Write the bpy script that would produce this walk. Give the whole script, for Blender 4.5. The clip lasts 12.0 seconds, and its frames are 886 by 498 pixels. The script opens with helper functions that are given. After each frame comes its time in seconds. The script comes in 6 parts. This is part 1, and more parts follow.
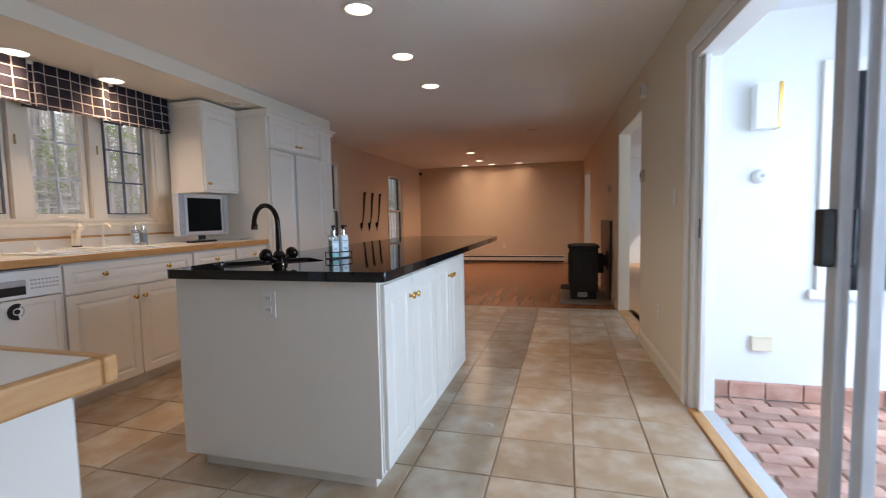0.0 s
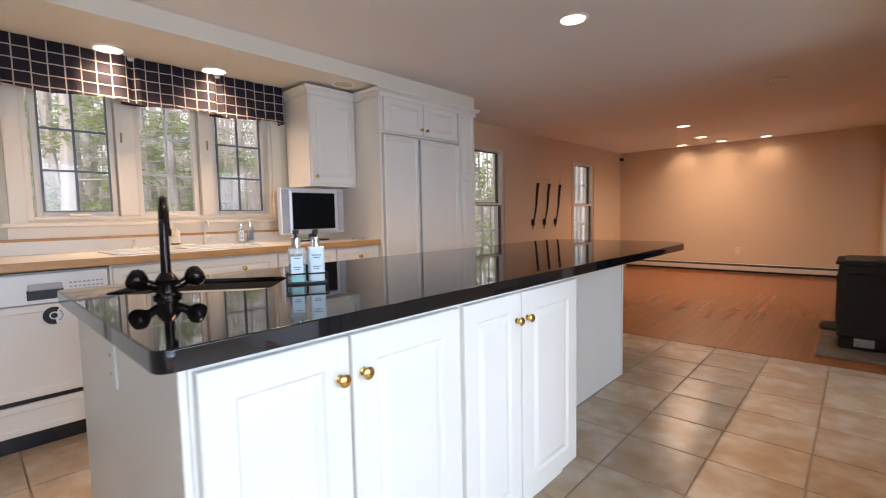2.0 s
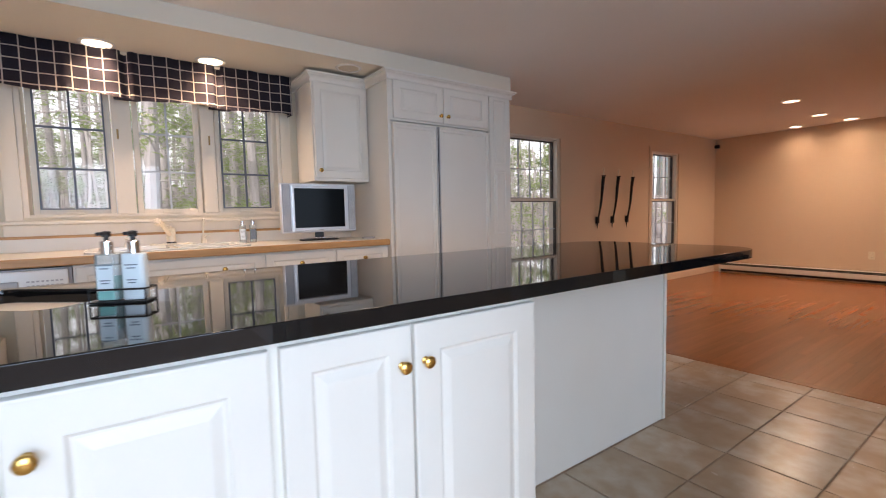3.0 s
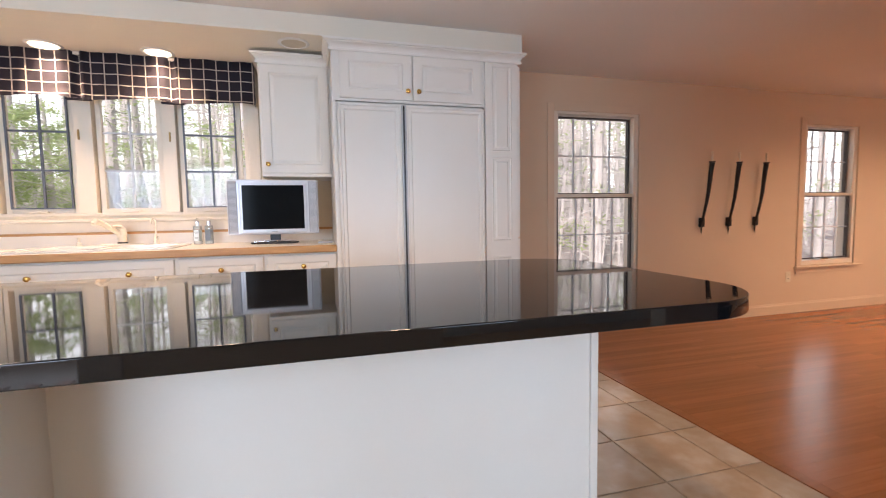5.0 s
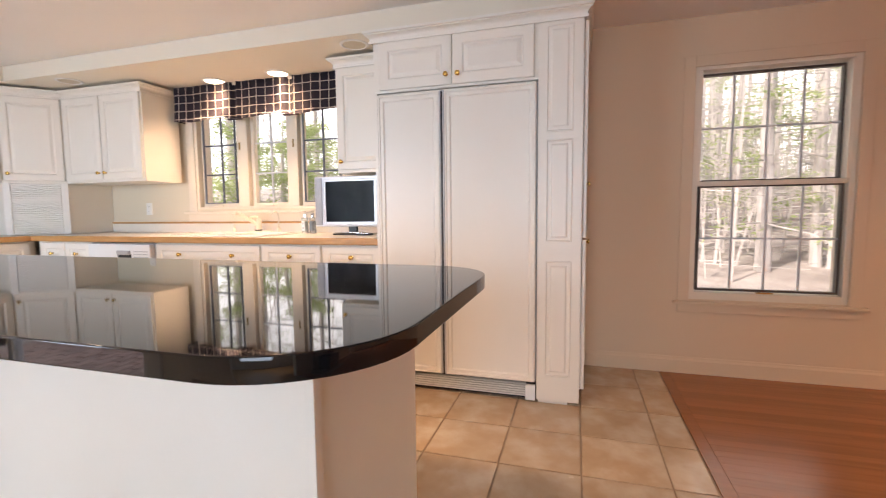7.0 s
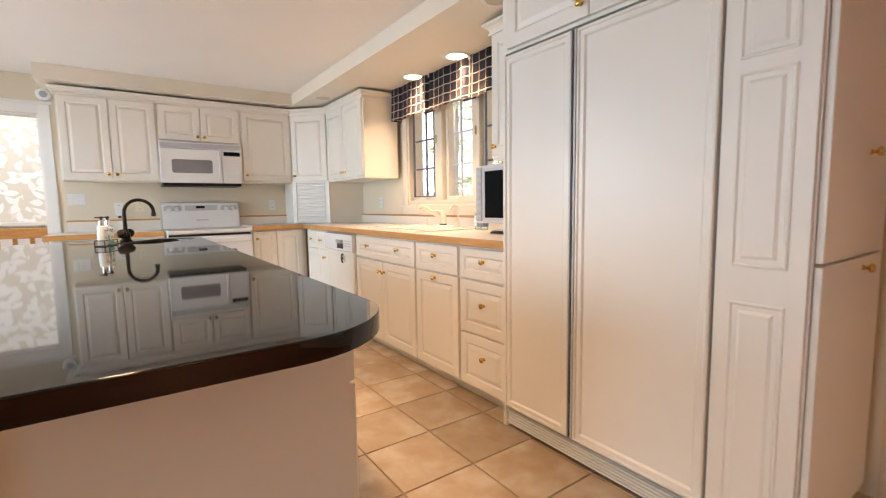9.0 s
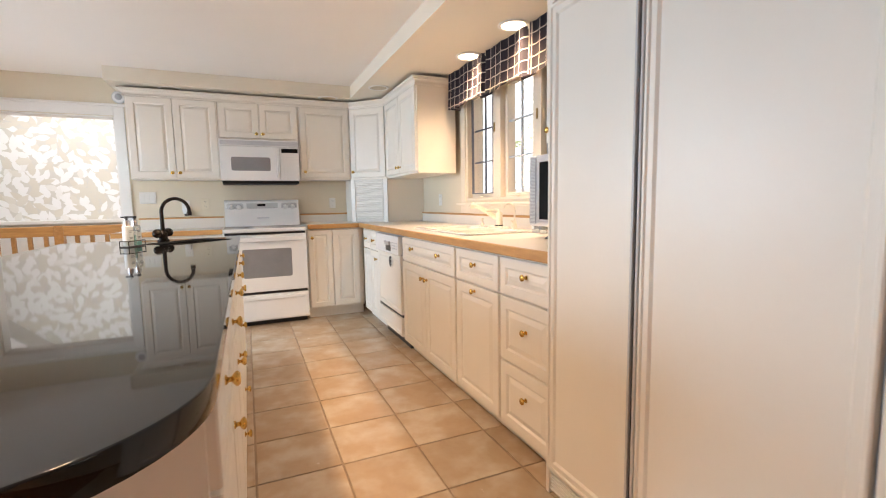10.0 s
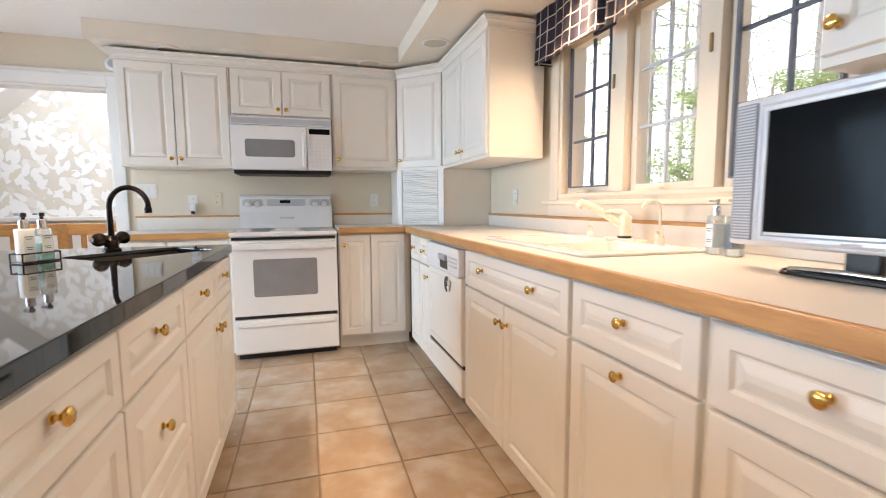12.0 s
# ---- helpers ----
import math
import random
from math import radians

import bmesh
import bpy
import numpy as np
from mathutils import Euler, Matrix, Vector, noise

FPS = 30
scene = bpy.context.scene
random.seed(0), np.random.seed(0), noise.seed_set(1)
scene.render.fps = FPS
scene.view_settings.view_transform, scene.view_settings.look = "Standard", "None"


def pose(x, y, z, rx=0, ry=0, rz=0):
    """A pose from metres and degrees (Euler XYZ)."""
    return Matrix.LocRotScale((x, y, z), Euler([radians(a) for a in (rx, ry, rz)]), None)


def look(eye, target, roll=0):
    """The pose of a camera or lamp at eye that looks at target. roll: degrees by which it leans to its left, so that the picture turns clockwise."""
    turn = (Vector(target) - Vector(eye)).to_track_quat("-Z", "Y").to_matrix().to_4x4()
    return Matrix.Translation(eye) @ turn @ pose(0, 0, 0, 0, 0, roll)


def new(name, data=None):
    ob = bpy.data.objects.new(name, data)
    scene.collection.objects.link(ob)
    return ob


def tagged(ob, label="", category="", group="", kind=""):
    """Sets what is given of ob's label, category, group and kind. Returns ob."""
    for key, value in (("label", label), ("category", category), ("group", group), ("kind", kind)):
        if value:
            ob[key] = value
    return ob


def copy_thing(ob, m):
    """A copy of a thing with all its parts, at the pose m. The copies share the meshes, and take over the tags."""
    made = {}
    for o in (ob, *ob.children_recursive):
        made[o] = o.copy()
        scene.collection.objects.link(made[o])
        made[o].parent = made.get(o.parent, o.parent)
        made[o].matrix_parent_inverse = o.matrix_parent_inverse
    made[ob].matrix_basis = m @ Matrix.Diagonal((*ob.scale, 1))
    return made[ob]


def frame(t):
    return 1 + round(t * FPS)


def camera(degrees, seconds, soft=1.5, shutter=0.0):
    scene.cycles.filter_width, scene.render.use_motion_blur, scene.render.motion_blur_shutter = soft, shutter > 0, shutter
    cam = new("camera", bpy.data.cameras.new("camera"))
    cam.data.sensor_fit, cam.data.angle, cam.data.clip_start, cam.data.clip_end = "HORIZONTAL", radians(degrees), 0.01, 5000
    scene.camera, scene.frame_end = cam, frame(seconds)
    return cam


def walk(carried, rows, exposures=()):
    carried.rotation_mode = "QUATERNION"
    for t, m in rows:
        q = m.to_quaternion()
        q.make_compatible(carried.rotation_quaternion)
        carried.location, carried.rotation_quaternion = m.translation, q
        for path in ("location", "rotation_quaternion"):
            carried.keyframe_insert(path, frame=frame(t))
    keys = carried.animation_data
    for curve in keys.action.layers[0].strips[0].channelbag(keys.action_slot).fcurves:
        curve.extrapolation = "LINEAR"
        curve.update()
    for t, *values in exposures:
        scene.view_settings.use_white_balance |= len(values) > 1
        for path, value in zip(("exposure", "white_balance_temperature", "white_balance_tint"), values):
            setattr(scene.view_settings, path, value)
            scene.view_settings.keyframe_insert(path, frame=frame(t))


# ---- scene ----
cam = camera(89.2, 12.0, soft=1.1, shutter=0.3)
# seconds, eye, target, roll
PATH = [
    (0, (0.122, -0.013, 1.17), (-0.403, 1.912, 1.028), -1.2),
    (0.5, (0.148, 0.335, 1.201), (-0.623, 2.174, 1.053), -1.2),
    (1, (0.17, 0.698, 1.205), (-0.812, 2.434, 1.055), -1.3),
    (1.5, (0.243, 1.059, 1.191), (-0.918, 2.681, 1.043), -1.2),
    (2, (0.284, 1.415, 1.174), (-1.072, 2.877, 1.027), -1.2),
    (2.5, (0.314, 1.811, 1.167), (-1.189, 3.122, 1.021), -1.2),
    (3, (0.328, 2.207, 1.159), (-1.293, 3.369, 1.009), -1.3),
    (5, (0.224, 3.805, 1.162), (-1.696, 4.343, 1.012), -1.0),
    (5.5, (0.216, 4.176, 1.155), (-1.76, 4.447, 1.002), -1.0),
    (6, (0.177, 4.557, 1.162), (-1.817, 4.595, 1.009), -0.9),
    (6.5, (0.107, 4.921, 1.149), (-1.872, 4.677, 0.996), -0.8),
    (7, (-0.075, 5.183, 1.155), (-1.984, 4.612, 0.989), -0.6),
    (7.2, (-0.154, 5.271, 1.152), (-2.019, 4.566, 0.993), -0.5),
    (8.8, (-1.078, 5.666, 1.196), (-2.307, 4.101, 0.992), -1.0),
    (9, (-1.19, 5.641, 1.179), (-2.331, 4.011, 0.981), -0.9),
    (9.5, (-1.463, 5.52, 1.189), (-2.412, 3.771, 0.988), -0.8),
    (10, (-1.701, 5.363, 1.188), (-2.494, 3.538, 0.98), -1.0),
    (10.5, (-1.864, 5.119, 1.175), (-2.545, 3.249, 0.969), -0.8),
    (11, (-1.964, 4.83, 1.17), (-2.583, 2.939, 0.965), -0.6),
    (11.5, (-2.023, 4.541, 1.159), (-2.612, 2.64, 0.956), -0.5),
    (12, (-2.027, 4.198, 1.161), (-2.603, 2.293, 0.962), -0.3),
]
walk(cam, [(t, look(eye, target, roll)) for t, eye, target, roll in PATH],
     [(0.0, -0.84, 6200, 16), (1.0, -0.3, 6540, 18), (2.0, -0.36, 6550, 19), (3.0, -0.48, 6500, 19), (5.0, 0.12, 6570, 20), (6.0, 0.14, 6920, 21), (7.0, 0.34, 7220, 22), (9.0, 0.34, 7180, 16), (10.5, 0.38, 6780, 15), (12.0, 0.39, 6460, 14)])

# ---- world, sun and exposure ----
world = bpy.data.worlds.new("sky_world")
scene.world = world
world.use_nodes = True
wn = world.node_tree
sky = wn.nodes.new("ShaderNodeTexSky")
sky.sky_type = "NISHITA"
sky.sun_disc = False
sky.sun_elevation = radians(48)
sky.sun_rotation = radians(130)
sky.air_density, sky.dust_density = 1.0, 3.0
wn.nodes["Background"].inputs["Strength"].default_value = 0.15
wn.links.new(sky.outputs["Color"], wn.nodes["Background"].inputs["Color"])
sun = new("sun", bpy.data.lights.new("sun", "SUN"))
sun.data.energy, sun.data.angle, sun.data.color = 4.5, radians(2), (1.0, 0.95, 0.88)
sun.matrix_world = look((5.5, -4.6, 8.0), (0, 0, 0))

CEIL, SOFFIT = 2.425, 2.30
WARM = (1.0, 0.72, 0.47)


def can_lamp(x, y, z, watts, wide=155, color=WARM):
    lamp = new("can_lamp", bpy.data.lights.new("can_lamp", "SPOT"))
    lamp.data.energy, lamp.data.color, lamp.data.spot_size, lamp.data.spot_blend = watts, color, radians(wide), 1.0
    lamp.data.shadow_soft_size = 0.075
    lamp.matrix_world = look((x, y, z), (x, y + 0.001, 0))


def daylight_fill(at, toward, w, h, watts, color=(0.57, 0.79, 1.0)):
    lamp = new("daylight", bpy.data.lights.new("daylight", "AREA"))
    lamp.data.shape, lamp.data.size, lamp.data.size_y = "RECTANGLE", w, h
    lamp.data.energy, lamp.data.color = watts, color
    lamp.matrix_world = look(at, toward)


KITCHEN_CANS = [(-1.07, 2.55), (-1.095, 3.38), (-1.12, 4.21)]
LIVING_CANS = [(-1.68, 8.82), (-1.75, 10.15), (-2.26, 10.95), (-1.60, 10.95), (-0.94, 10.95)]
SINK_CANS = [(-3.335, 2.16), (-3.325, 2.81)]
DARK_CANS = [(-2.95, 3.705), (-2.943, 1.01), (-2.56, 0.415), (-1.105, 0.325)]
for px, py in KITCHEN_CANS:
    can_lamp(px, py, CEIL - 0.03, 82, 136)
for px, py in LIVING_CANS:
    can_lamp(px, py, CEIL - 0.03, 18 if py > 10.5 else 155, 165)
for px, py in SINK_CANS:
    can_lamp(px, py, SOFFIT - 0.02, 76, 142)
# added area lamps as daylight: open porch side, unseen hall windows, near stair skylight
daylight_fill((2.56, 1.5, 1.32), (0.0, 1.6, 0.0), 2.7, 2.0, 222)
daylight_fill((2.66, 5.1, 1.4), (0, 5.1, 1.0), 1.4, 1.6, 62)
daylight_fill((2.66, 10.0, 1.4), (0, 10.0, 1.0), 1.2, 1.6, 20)
daylight_fill((0.1, -0.75, 2.78), (0.1, -2.5, 0.6), 1.0, 0.5, 36, (0.86, 0.93, 1.0))


# ---- materials ----
def base_mat(name, color, rough=0.5, metal=0.0, **extra):
    m = bpy.data.materials.new(name)
    m.use_nodes = True
    b = m.node_tree.nodes["Principled BSDF"]
    b.inputs["Base Color"].default_value = (*color, 1)
    b.inputs["Roughness"].default_value = rough
    b.inputs["Metallic"].default_value = metal
    for key, value in extra.items():
        b.inputs[key].default_value = value
    return m, m.node_tree, b


def vary(name, dark, light, rough=0.5, scale=6.0, fine=60.0, bump=0.05, metal=0.0, stretch=(1, 1, 1), per_object=0.0, rough_var=0.1, dist=0.002):
    """Two colours mixed by a coarse and a fine noise, with fine relief."""
    m, nt, b = base_mat(name, light, rough, metal)
    n, ln = nt.nodes, nt.links
    tc, mp = n.new("ShaderNodeTexCoord"), n.new("ShaderNodeMapping")
    mp.inputs["Scale"].default_value = stretch
    ln.new(tc.outputs["Object"], mp.inputs["Vector"])
    vec = mp.outputs["Vector"]
    if per_object:
        oi, add = n.new("ShaderNodeObjectInfo"), n.new("ShaderNodeVectorMath")
        sc = n.new("ShaderNodeMath")
        sc.operation, sc.inputs[1].default_value = "MULTIPLY", 37.0
        ln.new(oi.outputs["Random"], sc.inputs[0])
        ln.new(vec, add.inputs[0])
        ln.new(sc.outputs[0], add.inputs[1])
        vec = add.outputs[0]
    n1, n2 = n.new("ShaderNodeTexNoise"), n.new("ShaderNodeTexNoise")
    n1.inputs["Scale"].default_value, n1.inputs["Detail"].default_value = scale, 4
    n2.inputs["Scale"].default_value, n2.inputs["Detail"].default_value = fine, 3
    ln.new(vec, n1.inputs["Vector"])
    ln.new(vec, n2.inputs["Vector"])
    mixf = n.new("ShaderNodeMath")
    mixf.operation = "MULTIPLY_ADD"
    mixf.inputs[1].default_value, mixf.inputs[2].default_value = 0.35, 0.0
    ln.new(n2.outputs["Fac"], mixf.inputs[0])
    ramp = n.new("ShaderNodeMapRange")
    ramp.inputs["From Min"].default_value, ramp.inputs["From Max"].default_value = 0.3, 0.72
    ln.new(n1.outputs["Fac"], ramp.inputs["Value"])
    tot = n.new("ShaderNodeMath")
    tot.operation, tot.use_clamp = "MULTIPLY_ADD", True
    tot.inputs[1].default_value = 0.65
    ln.new(ramp.outputs[0], tot.inputs[0])
    ln.new(mixf.outputs[0], tot.inputs[2])
    mix = n.new("ShaderNodeMix")
    mix.data_type = "RGBA"
    mix.inputs[6].default_value, mix.inputs[7].default_value = (*dark, 1), (*light, 1)
    ln.new(tot.outputs[0], mix.inputs[0])
    col = mix.outputs[2]
    if per_object:
        hsv, mr = n.new("ShaderNodeHueSaturation"), n.new("ShaderNodeMapRange")
        mr.inputs["To Min"].default_value, mr.inputs["To Max"].default_value = 1 - per_object, 1 + per_object
        ln.new(oi.outputs["Random"], mr.inputs["Value"])
        ln.new(mr.outputs[0], hsv.inputs["Value"])
        ln.new(col, hsv.inputs["Color"])
        col = hsv.outputs["Color"]
    ln.new(col, b.inputs["Base Color"])
    rr = n.new("ShaderNodeMapRange")
    rr.inputs["To Min"].default_value, rr.inputs["To Max"].default_value = max(rough - rough_var, 0.02), rough + rough_var
    ln.new(n2.outputs["Fac"], rr.inputs["Value"])
    ln.new(rr.outputs[0], b.inputs["Roughness"])
    if bump:
        bp = n.new("ShaderNodeBump")
        bp.inputs["Strength"].default_value, bp.inputs["Distance"].default_value = bump, dist
        ln.new(n2.outputs["Fac"], bp.inputs["Height"])
        ln.new(bp.outputs["Normal"], b.inputs["Normal"])
    return m


def stone_tile():
    """Cleft stone-look tile: beige, grey and rust patches that differ from tile to tile."""
    m, nt, b = base_mat("sandstone_tile", (0.55, 0.45, 0.35), 0.35)
    n, ln = nt.nodes, nt.links
    tc, oi, off, sc = n.new("ShaderNodeTexCoord"), n.new("ShaderNodeObjectInfo"), n.new("ShaderNodeVectorMath"), n.new("ShaderNodeMath")
    sc.operation, sc.inputs[1].default_value = "MULTIPLY", 53.0
    ln.new(oi.outputs["Random"], sc.inputs[0])
    ln.new(tc.outputs["Object"], off.inputs[0])
    ln.new(sc.outputs[0], off.inputs[1])
    patch, cleft, grain = n.new("ShaderNodeTexNoise"), n.new("ShaderNodeTexNoise"), n.new("ShaderNodeTexNoise")
    for node, scale, detail, warp in ((patch, 5.0, 5, 0.0), (cleft, 13.0, 6, 0.3), (grain, 120.0, 2, 0.0)):
        node.inputs["Scale"].default_value, node.inputs["Detail"].default_value, node.inputs["Distortion"].default_value = scale, detail, warp
        ln.new(off.outputs[0], node.inputs["Vector"])
    ramp = n.new("ShaderNodeValToRGB")
    el = ramp.color_ramp.elements
    el[0].position, el[0].color = 0.22, (0.42, 0.295, 0.19, 1)
    el[1].position, el[1].color = 0.70, (0.54, 0.45, 0.345, 1)
    for p, c in ((0.45, (0.445, 0.325, 0.215, 1)), (0.56, (0.49, 0.385, 0.28, 1))):
        e = el.new(p)
        e.color = c
    ln.new(patch.outputs["Fac"], ramp.inputs[0])
    dark, mr = n.new("ShaderNodeMix"), n.new("ShaderNodeMapRange")
    dark.data_type, dark.blend_type = "RGBA", "MULTIPLY"
    mr.inputs["From Min"].default_value, mr.inputs["From Max"].default_value = 0.35, 0.6
    mr.inputs["To Min"].default_value, mr.inputs["To Max"].default_value = 0.30, 0.0
    ln.new(cleft.outputs["Fac"], mr.inputs["Value"])
    ln.new(mr.outputs[0], dark.inputs[0])
    ln.new(ramp.outputs[0], dark.inputs[6])
    dark.inputs[7].default_value = (0.76, 0.66, 0.57, 1)
    hsv, val = n.new("ShaderNodeHueSaturation"), n.new("ShaderNodeMapRange")
    val.inputs["To Min"].default_value, val.inputs["To Max"].default_value = 0.90, 1.10
    ln.new(oi.outputs["Random"], val.inputs["Value"])
    ln.new(val.outputs[0], hsv.inputs["Value"])
    ln.new(dark.outputs[2], hsv.inputs["Color"])
    ln.new(hsv.outputs[0], b.inputs["Base Color"])
    rr = n.new("ShaderNodeMapRange")
    rr.inputs["To Min"].default_value, rr.inputs["To Max"].default_value = 0.17, 0.31
    ln.new(cleft.outputs["Fac"], rr.inputs["Value"])
    ln.new(rr.outputs[0], b.inputs["Roughness"])
    add, bp = n.new("ShaderNodeMath"), n.new("ShaderNodeBump")
    add.operation, add.inputs[1].default_value = "MULTIPLY_ADD", 0.08
    ln.new(grain.outputs["Fac"], add.inputs[0])
    ln.new(cleft.outputs["Fac"], add.inputs[2])
    bp.inputs["Strength"].default_value, bp.inputs["Distance"].default_value = 0.16, 0.004
    ln.new(add.outputs[0], bp.inputs["Height"])
    ln.new(bp.outputs["Normal"], b.inputs["Normal"])
    return m


TILE = stone_tile()
CREAM_WALL = vary("cream_wall_paint", (0.68, 0.60, 0.465), (0.72, 0.64, 0.50), 0.75, 1.2, 180, 0.08)
# tan with the living end's warm lamplight put into the colour
TAN_WALL = vary("warm_tan_wall", (0.66, 0.51, 0.36), (0.70, 0.545, 0.39), 0.75, 1.0, 180, 0.08)
SOFFIT_PAINT = vary("soffit_cream", (0.74, 0.68, 0.57), (0.79, 0.73, 0.62), 0.8, 0.9, 200, 0.08)
CEILING_WHITE = vary("ceiling_white", (0.80, 0.77, 0.73), (0.85, 0.82, 0.78), 0.85, 0.8, 220, 0.1)
CABINET_WHITE = vary("cabinet_white", (0.77, 0.725, 0.65), (0.81, 0.77, 0.70), 0.38, 2.5, 90, 0.03)
TRIM_WHITE = vary("trim_white", (0.74, 0.72, 0.68), (0.80, 0.78, 0.74), 0.4, 3, 90, 0.04)
SASH_CREAM = vary("window_wood_cream", (0.73, 0.64, 0.52), (0.79, 0.71, 0.59), 0.4, 5, 80, 0.05, stretch=(1, 1, 0.2))
PORCH_WHITE = vary("porch_white", (0.70, 0.72, 0.74), (0.76, 0.77, 0.79), 0.7, 2, 60, 0.1)
APPLIANCE_WHITE = vary("appliance_enamel", (0.78, 0.78, 0.77), (0.82, 0.82, 0.81), 0.22, 2, 50, 0.0, rough_var=0.04)
APPLIANCE_GREY = vary("appliance_grey", (0.36, 0.36, 0.37), (0.42, 0.42, 0.43), 0.35, 4, 80, 0.0)
LAMINATE = vary("laminate_top", (0.74, 0.68, 0.60), (0.78, 0.73, 0.66), 0.35, 6, 300, 0.02)
OAK = vary("oak_edge", (0.42, 0.20, 0.065), (0.62, 0.34, 0.13), 0.4, 7, 45, 0.06, stretch=(7, 1, 7))
OAK_X = vary("oak_rail", (0.46, 0.22, 0.07), (0.66, 0.36, 0.13), 0.4, 7, 45, 0.06, stretch=(1, 7, 7))
GRANITE = vary("black_polished_stone", (0.004, 0.004, 0.005), (0.009, 0.009, 0.010), 0.035, 40, 400, 0.0, rough_var=0.012)
GROUT = vary("tile_grout", (0.26, 0.17, 0.105), (0.33, 0.235, 0.155), 0.9, 5, 200, 0.2)
FLOOR_OAK = vary("red_oak_strip", (0.27, 0.092, 0.028), (0.35, 0.128, 0.042), 0.24, 4, 40, 0.015, stretch=(12, 0.5, 12), per_object=0.10, rough_var=0.03)
FLOOR_OAK_REST = FLOOR_OAK.copy()
WOOD_GAP = vary("floor_joint_dark", (0.20, 0.07, 0.024), (0.25, 0.09, 0.03), 0.8, 9, 90, 0.0)
BRICK = vary("paving_brick", (0.30, 0.14, 0.095), (0.52, 0.34, 0.28), 0.8, 9, 70, 0.4, per_object=0.25)
MORTAR = vary("brick_mortar", (0.42, 0.37, 0.32), (0.52, 0.47, 0.42), 0.9, 12, 120, 0.3)
BRASS = vary("polished_brass", (0.62, 0.38, 0.10), (0.78, 0.52, 0.17), 0.2, 20, 120, 0.0, metal=1.0)
CHROME = vary("chrome", (0.62, 0.62, 0.63), (0.72, 0.72, 0.73), 0.15, 20, 120, 0.0, metal=1.0)
BRONZE = vary("oil_rubbed_bronze", (0.010, 0.007, 0.006), (0.028, 0.018, 0.014), 0.22, 20, 120, 0.02, metal=0.7)
IRON = vary("blackened_iron", (0.010, 0.009, 0.009), (0.030, 0.026, 0.024), 0.45, 14, 120, 0.15, metal=0.5)
STOVE_BLACK = vary("stove_black", (0.004, 0.004, 0.004), (0.008, 0.008, 0.008), 0.65, 9, 150, 0.15)
BLACK_PLASTIC = vary("black_plastic", (0.008, 0.008, 0.009), (0.016, 0.016, 0.017), 0.35, 12, 90, 0.0)
SCREEN, _, _ = base_mat("dark_screen_glass", (0.008, 0.009, 0.010), 0.12, **{"Specular IOR Level": 0.05})
HEM = vary("navy_hem_cloth", (0.010, 0.008, 0.014), (0.03, 0.022, 0.03), 0.9, 30, 300, 0.1)
CONTROL_GREY = vary("control_pale_grey", (0.50, 0.50, 0.50), (0.56, 0.56, 0.56), 0.3, 6, 200, 0.0)
ANTIQUE = vary("antique_brass", (0.30, 0.19, 0.07), (0.46, 0.30, 0.12), 0.4, 20, 120, 0.0, metal=0.9)
HANDLE_GREY = vary("handle_grey", (0.52, 0.52, 0.54), (0.62, 0.62, 0.64), 0.35, 6, 200, 0.0)
SILVER = vary("silver_plastic", (0.60, 0.60, 0.62), (0.68, 0.68, 0.70), 0.32, 6, 200, 0.0, metal=0.35)
SPEAKER = vary("speaker_mesh_grey", (0.26, 0.27, 0.29), (0.36, 0.37, 0.39), 0.6, 6, 500, 0.2)
BROWN_FRAME = vary("dark_bronze_window_frame", (0.045, 0.032, 0.026), (0.085, 0.062, 0.05), 0.45, 8, 90, 0.05)
GREY_FRAME = vary("blue_grey_sash", (0.09, 0.10, 0.13), (0.14, 0.15, 0.18), 0.45, 8, 90, 0.05)
PALE_BAR = vary("pale_muntin", (0.50, 0.52, 0.55), (0.60, 0.62, 0.65), 0.45, 8, 90, 0.0)
SLATE = vary("grey_hearth_slate", (0.14, 0.12, 0.10), (0.24, 0.21, 0.18), 0.6, 8, 60, 0.25)
SHIELD = vary("brown_wall_shield", (0.13, 0.075, 0.05), (0.20, 0.125, 0.085), 0.55, 6, 60, 0.15)
HEATER = vary("heater_enamel", (0.66, 0.61, 0.53), (0.72, 0.67, 0.59), 0.45, 4, 80, 0.02)
CREAM_PLASTIC = vary("cream_plastic", (0.74, 0.66, 0.53), (0.80, 0.72, 0.60), 0.28, 6, 80, 0.0)
ALMOND = vary("almond_plate", (0.70, 0.62, 0.46), (0.75, 0.67, 0.52), 0.4, 6, 80, 0.0)
SINK_WHITE = vary("sink_enamel", (0.76, 0.73, 0.68), (0.82, 0.79, 0.74), 0.15, 6, 80, 0.0, rough_var=0.04)
OVEN_GLASS = vary("oven_window", (0.22, 0.22, 0.23), (0.28, 0.28, 0.29), 0.12, 5, 60, 0.0, rough_var=0.04)
TEAL_SOAP, _, _ = base_mat("teal_soap", (0.22, 0.50, 0.46), 0.25)
SOAP_LABEL = vary("pale_blue_label", (0.66, 0.74, 0.77), (0.74, 0.81, 0.84), 0.4, 8, 80, 0.0)
CLEAR_PLASTIC, _, _ = base_mat("clear_plastic", (0.88, 0.94, 0.93), 0.08, **{"Transmission Weight": 0.75, "IOR": 1.3})
INK, _, _ = base_mat("grey_print", (0.16, 0.20, 0.24), 0.6)
GLOW, gnt, gb = base_mat("lit_bulb", (1, 0.9, 0.75), 0.5)
gb.inputs["Emission Color"].default_value, gb.inputs["Emission Strength"].default_value = (1.0, 0.80, 0.55, 1), 6.0
BAFFLE = vary("can_baffle", (0.50, 0.42, 0.30), (0.60, 0.51, 0.38), 0.5, 20, 90, 0.0)
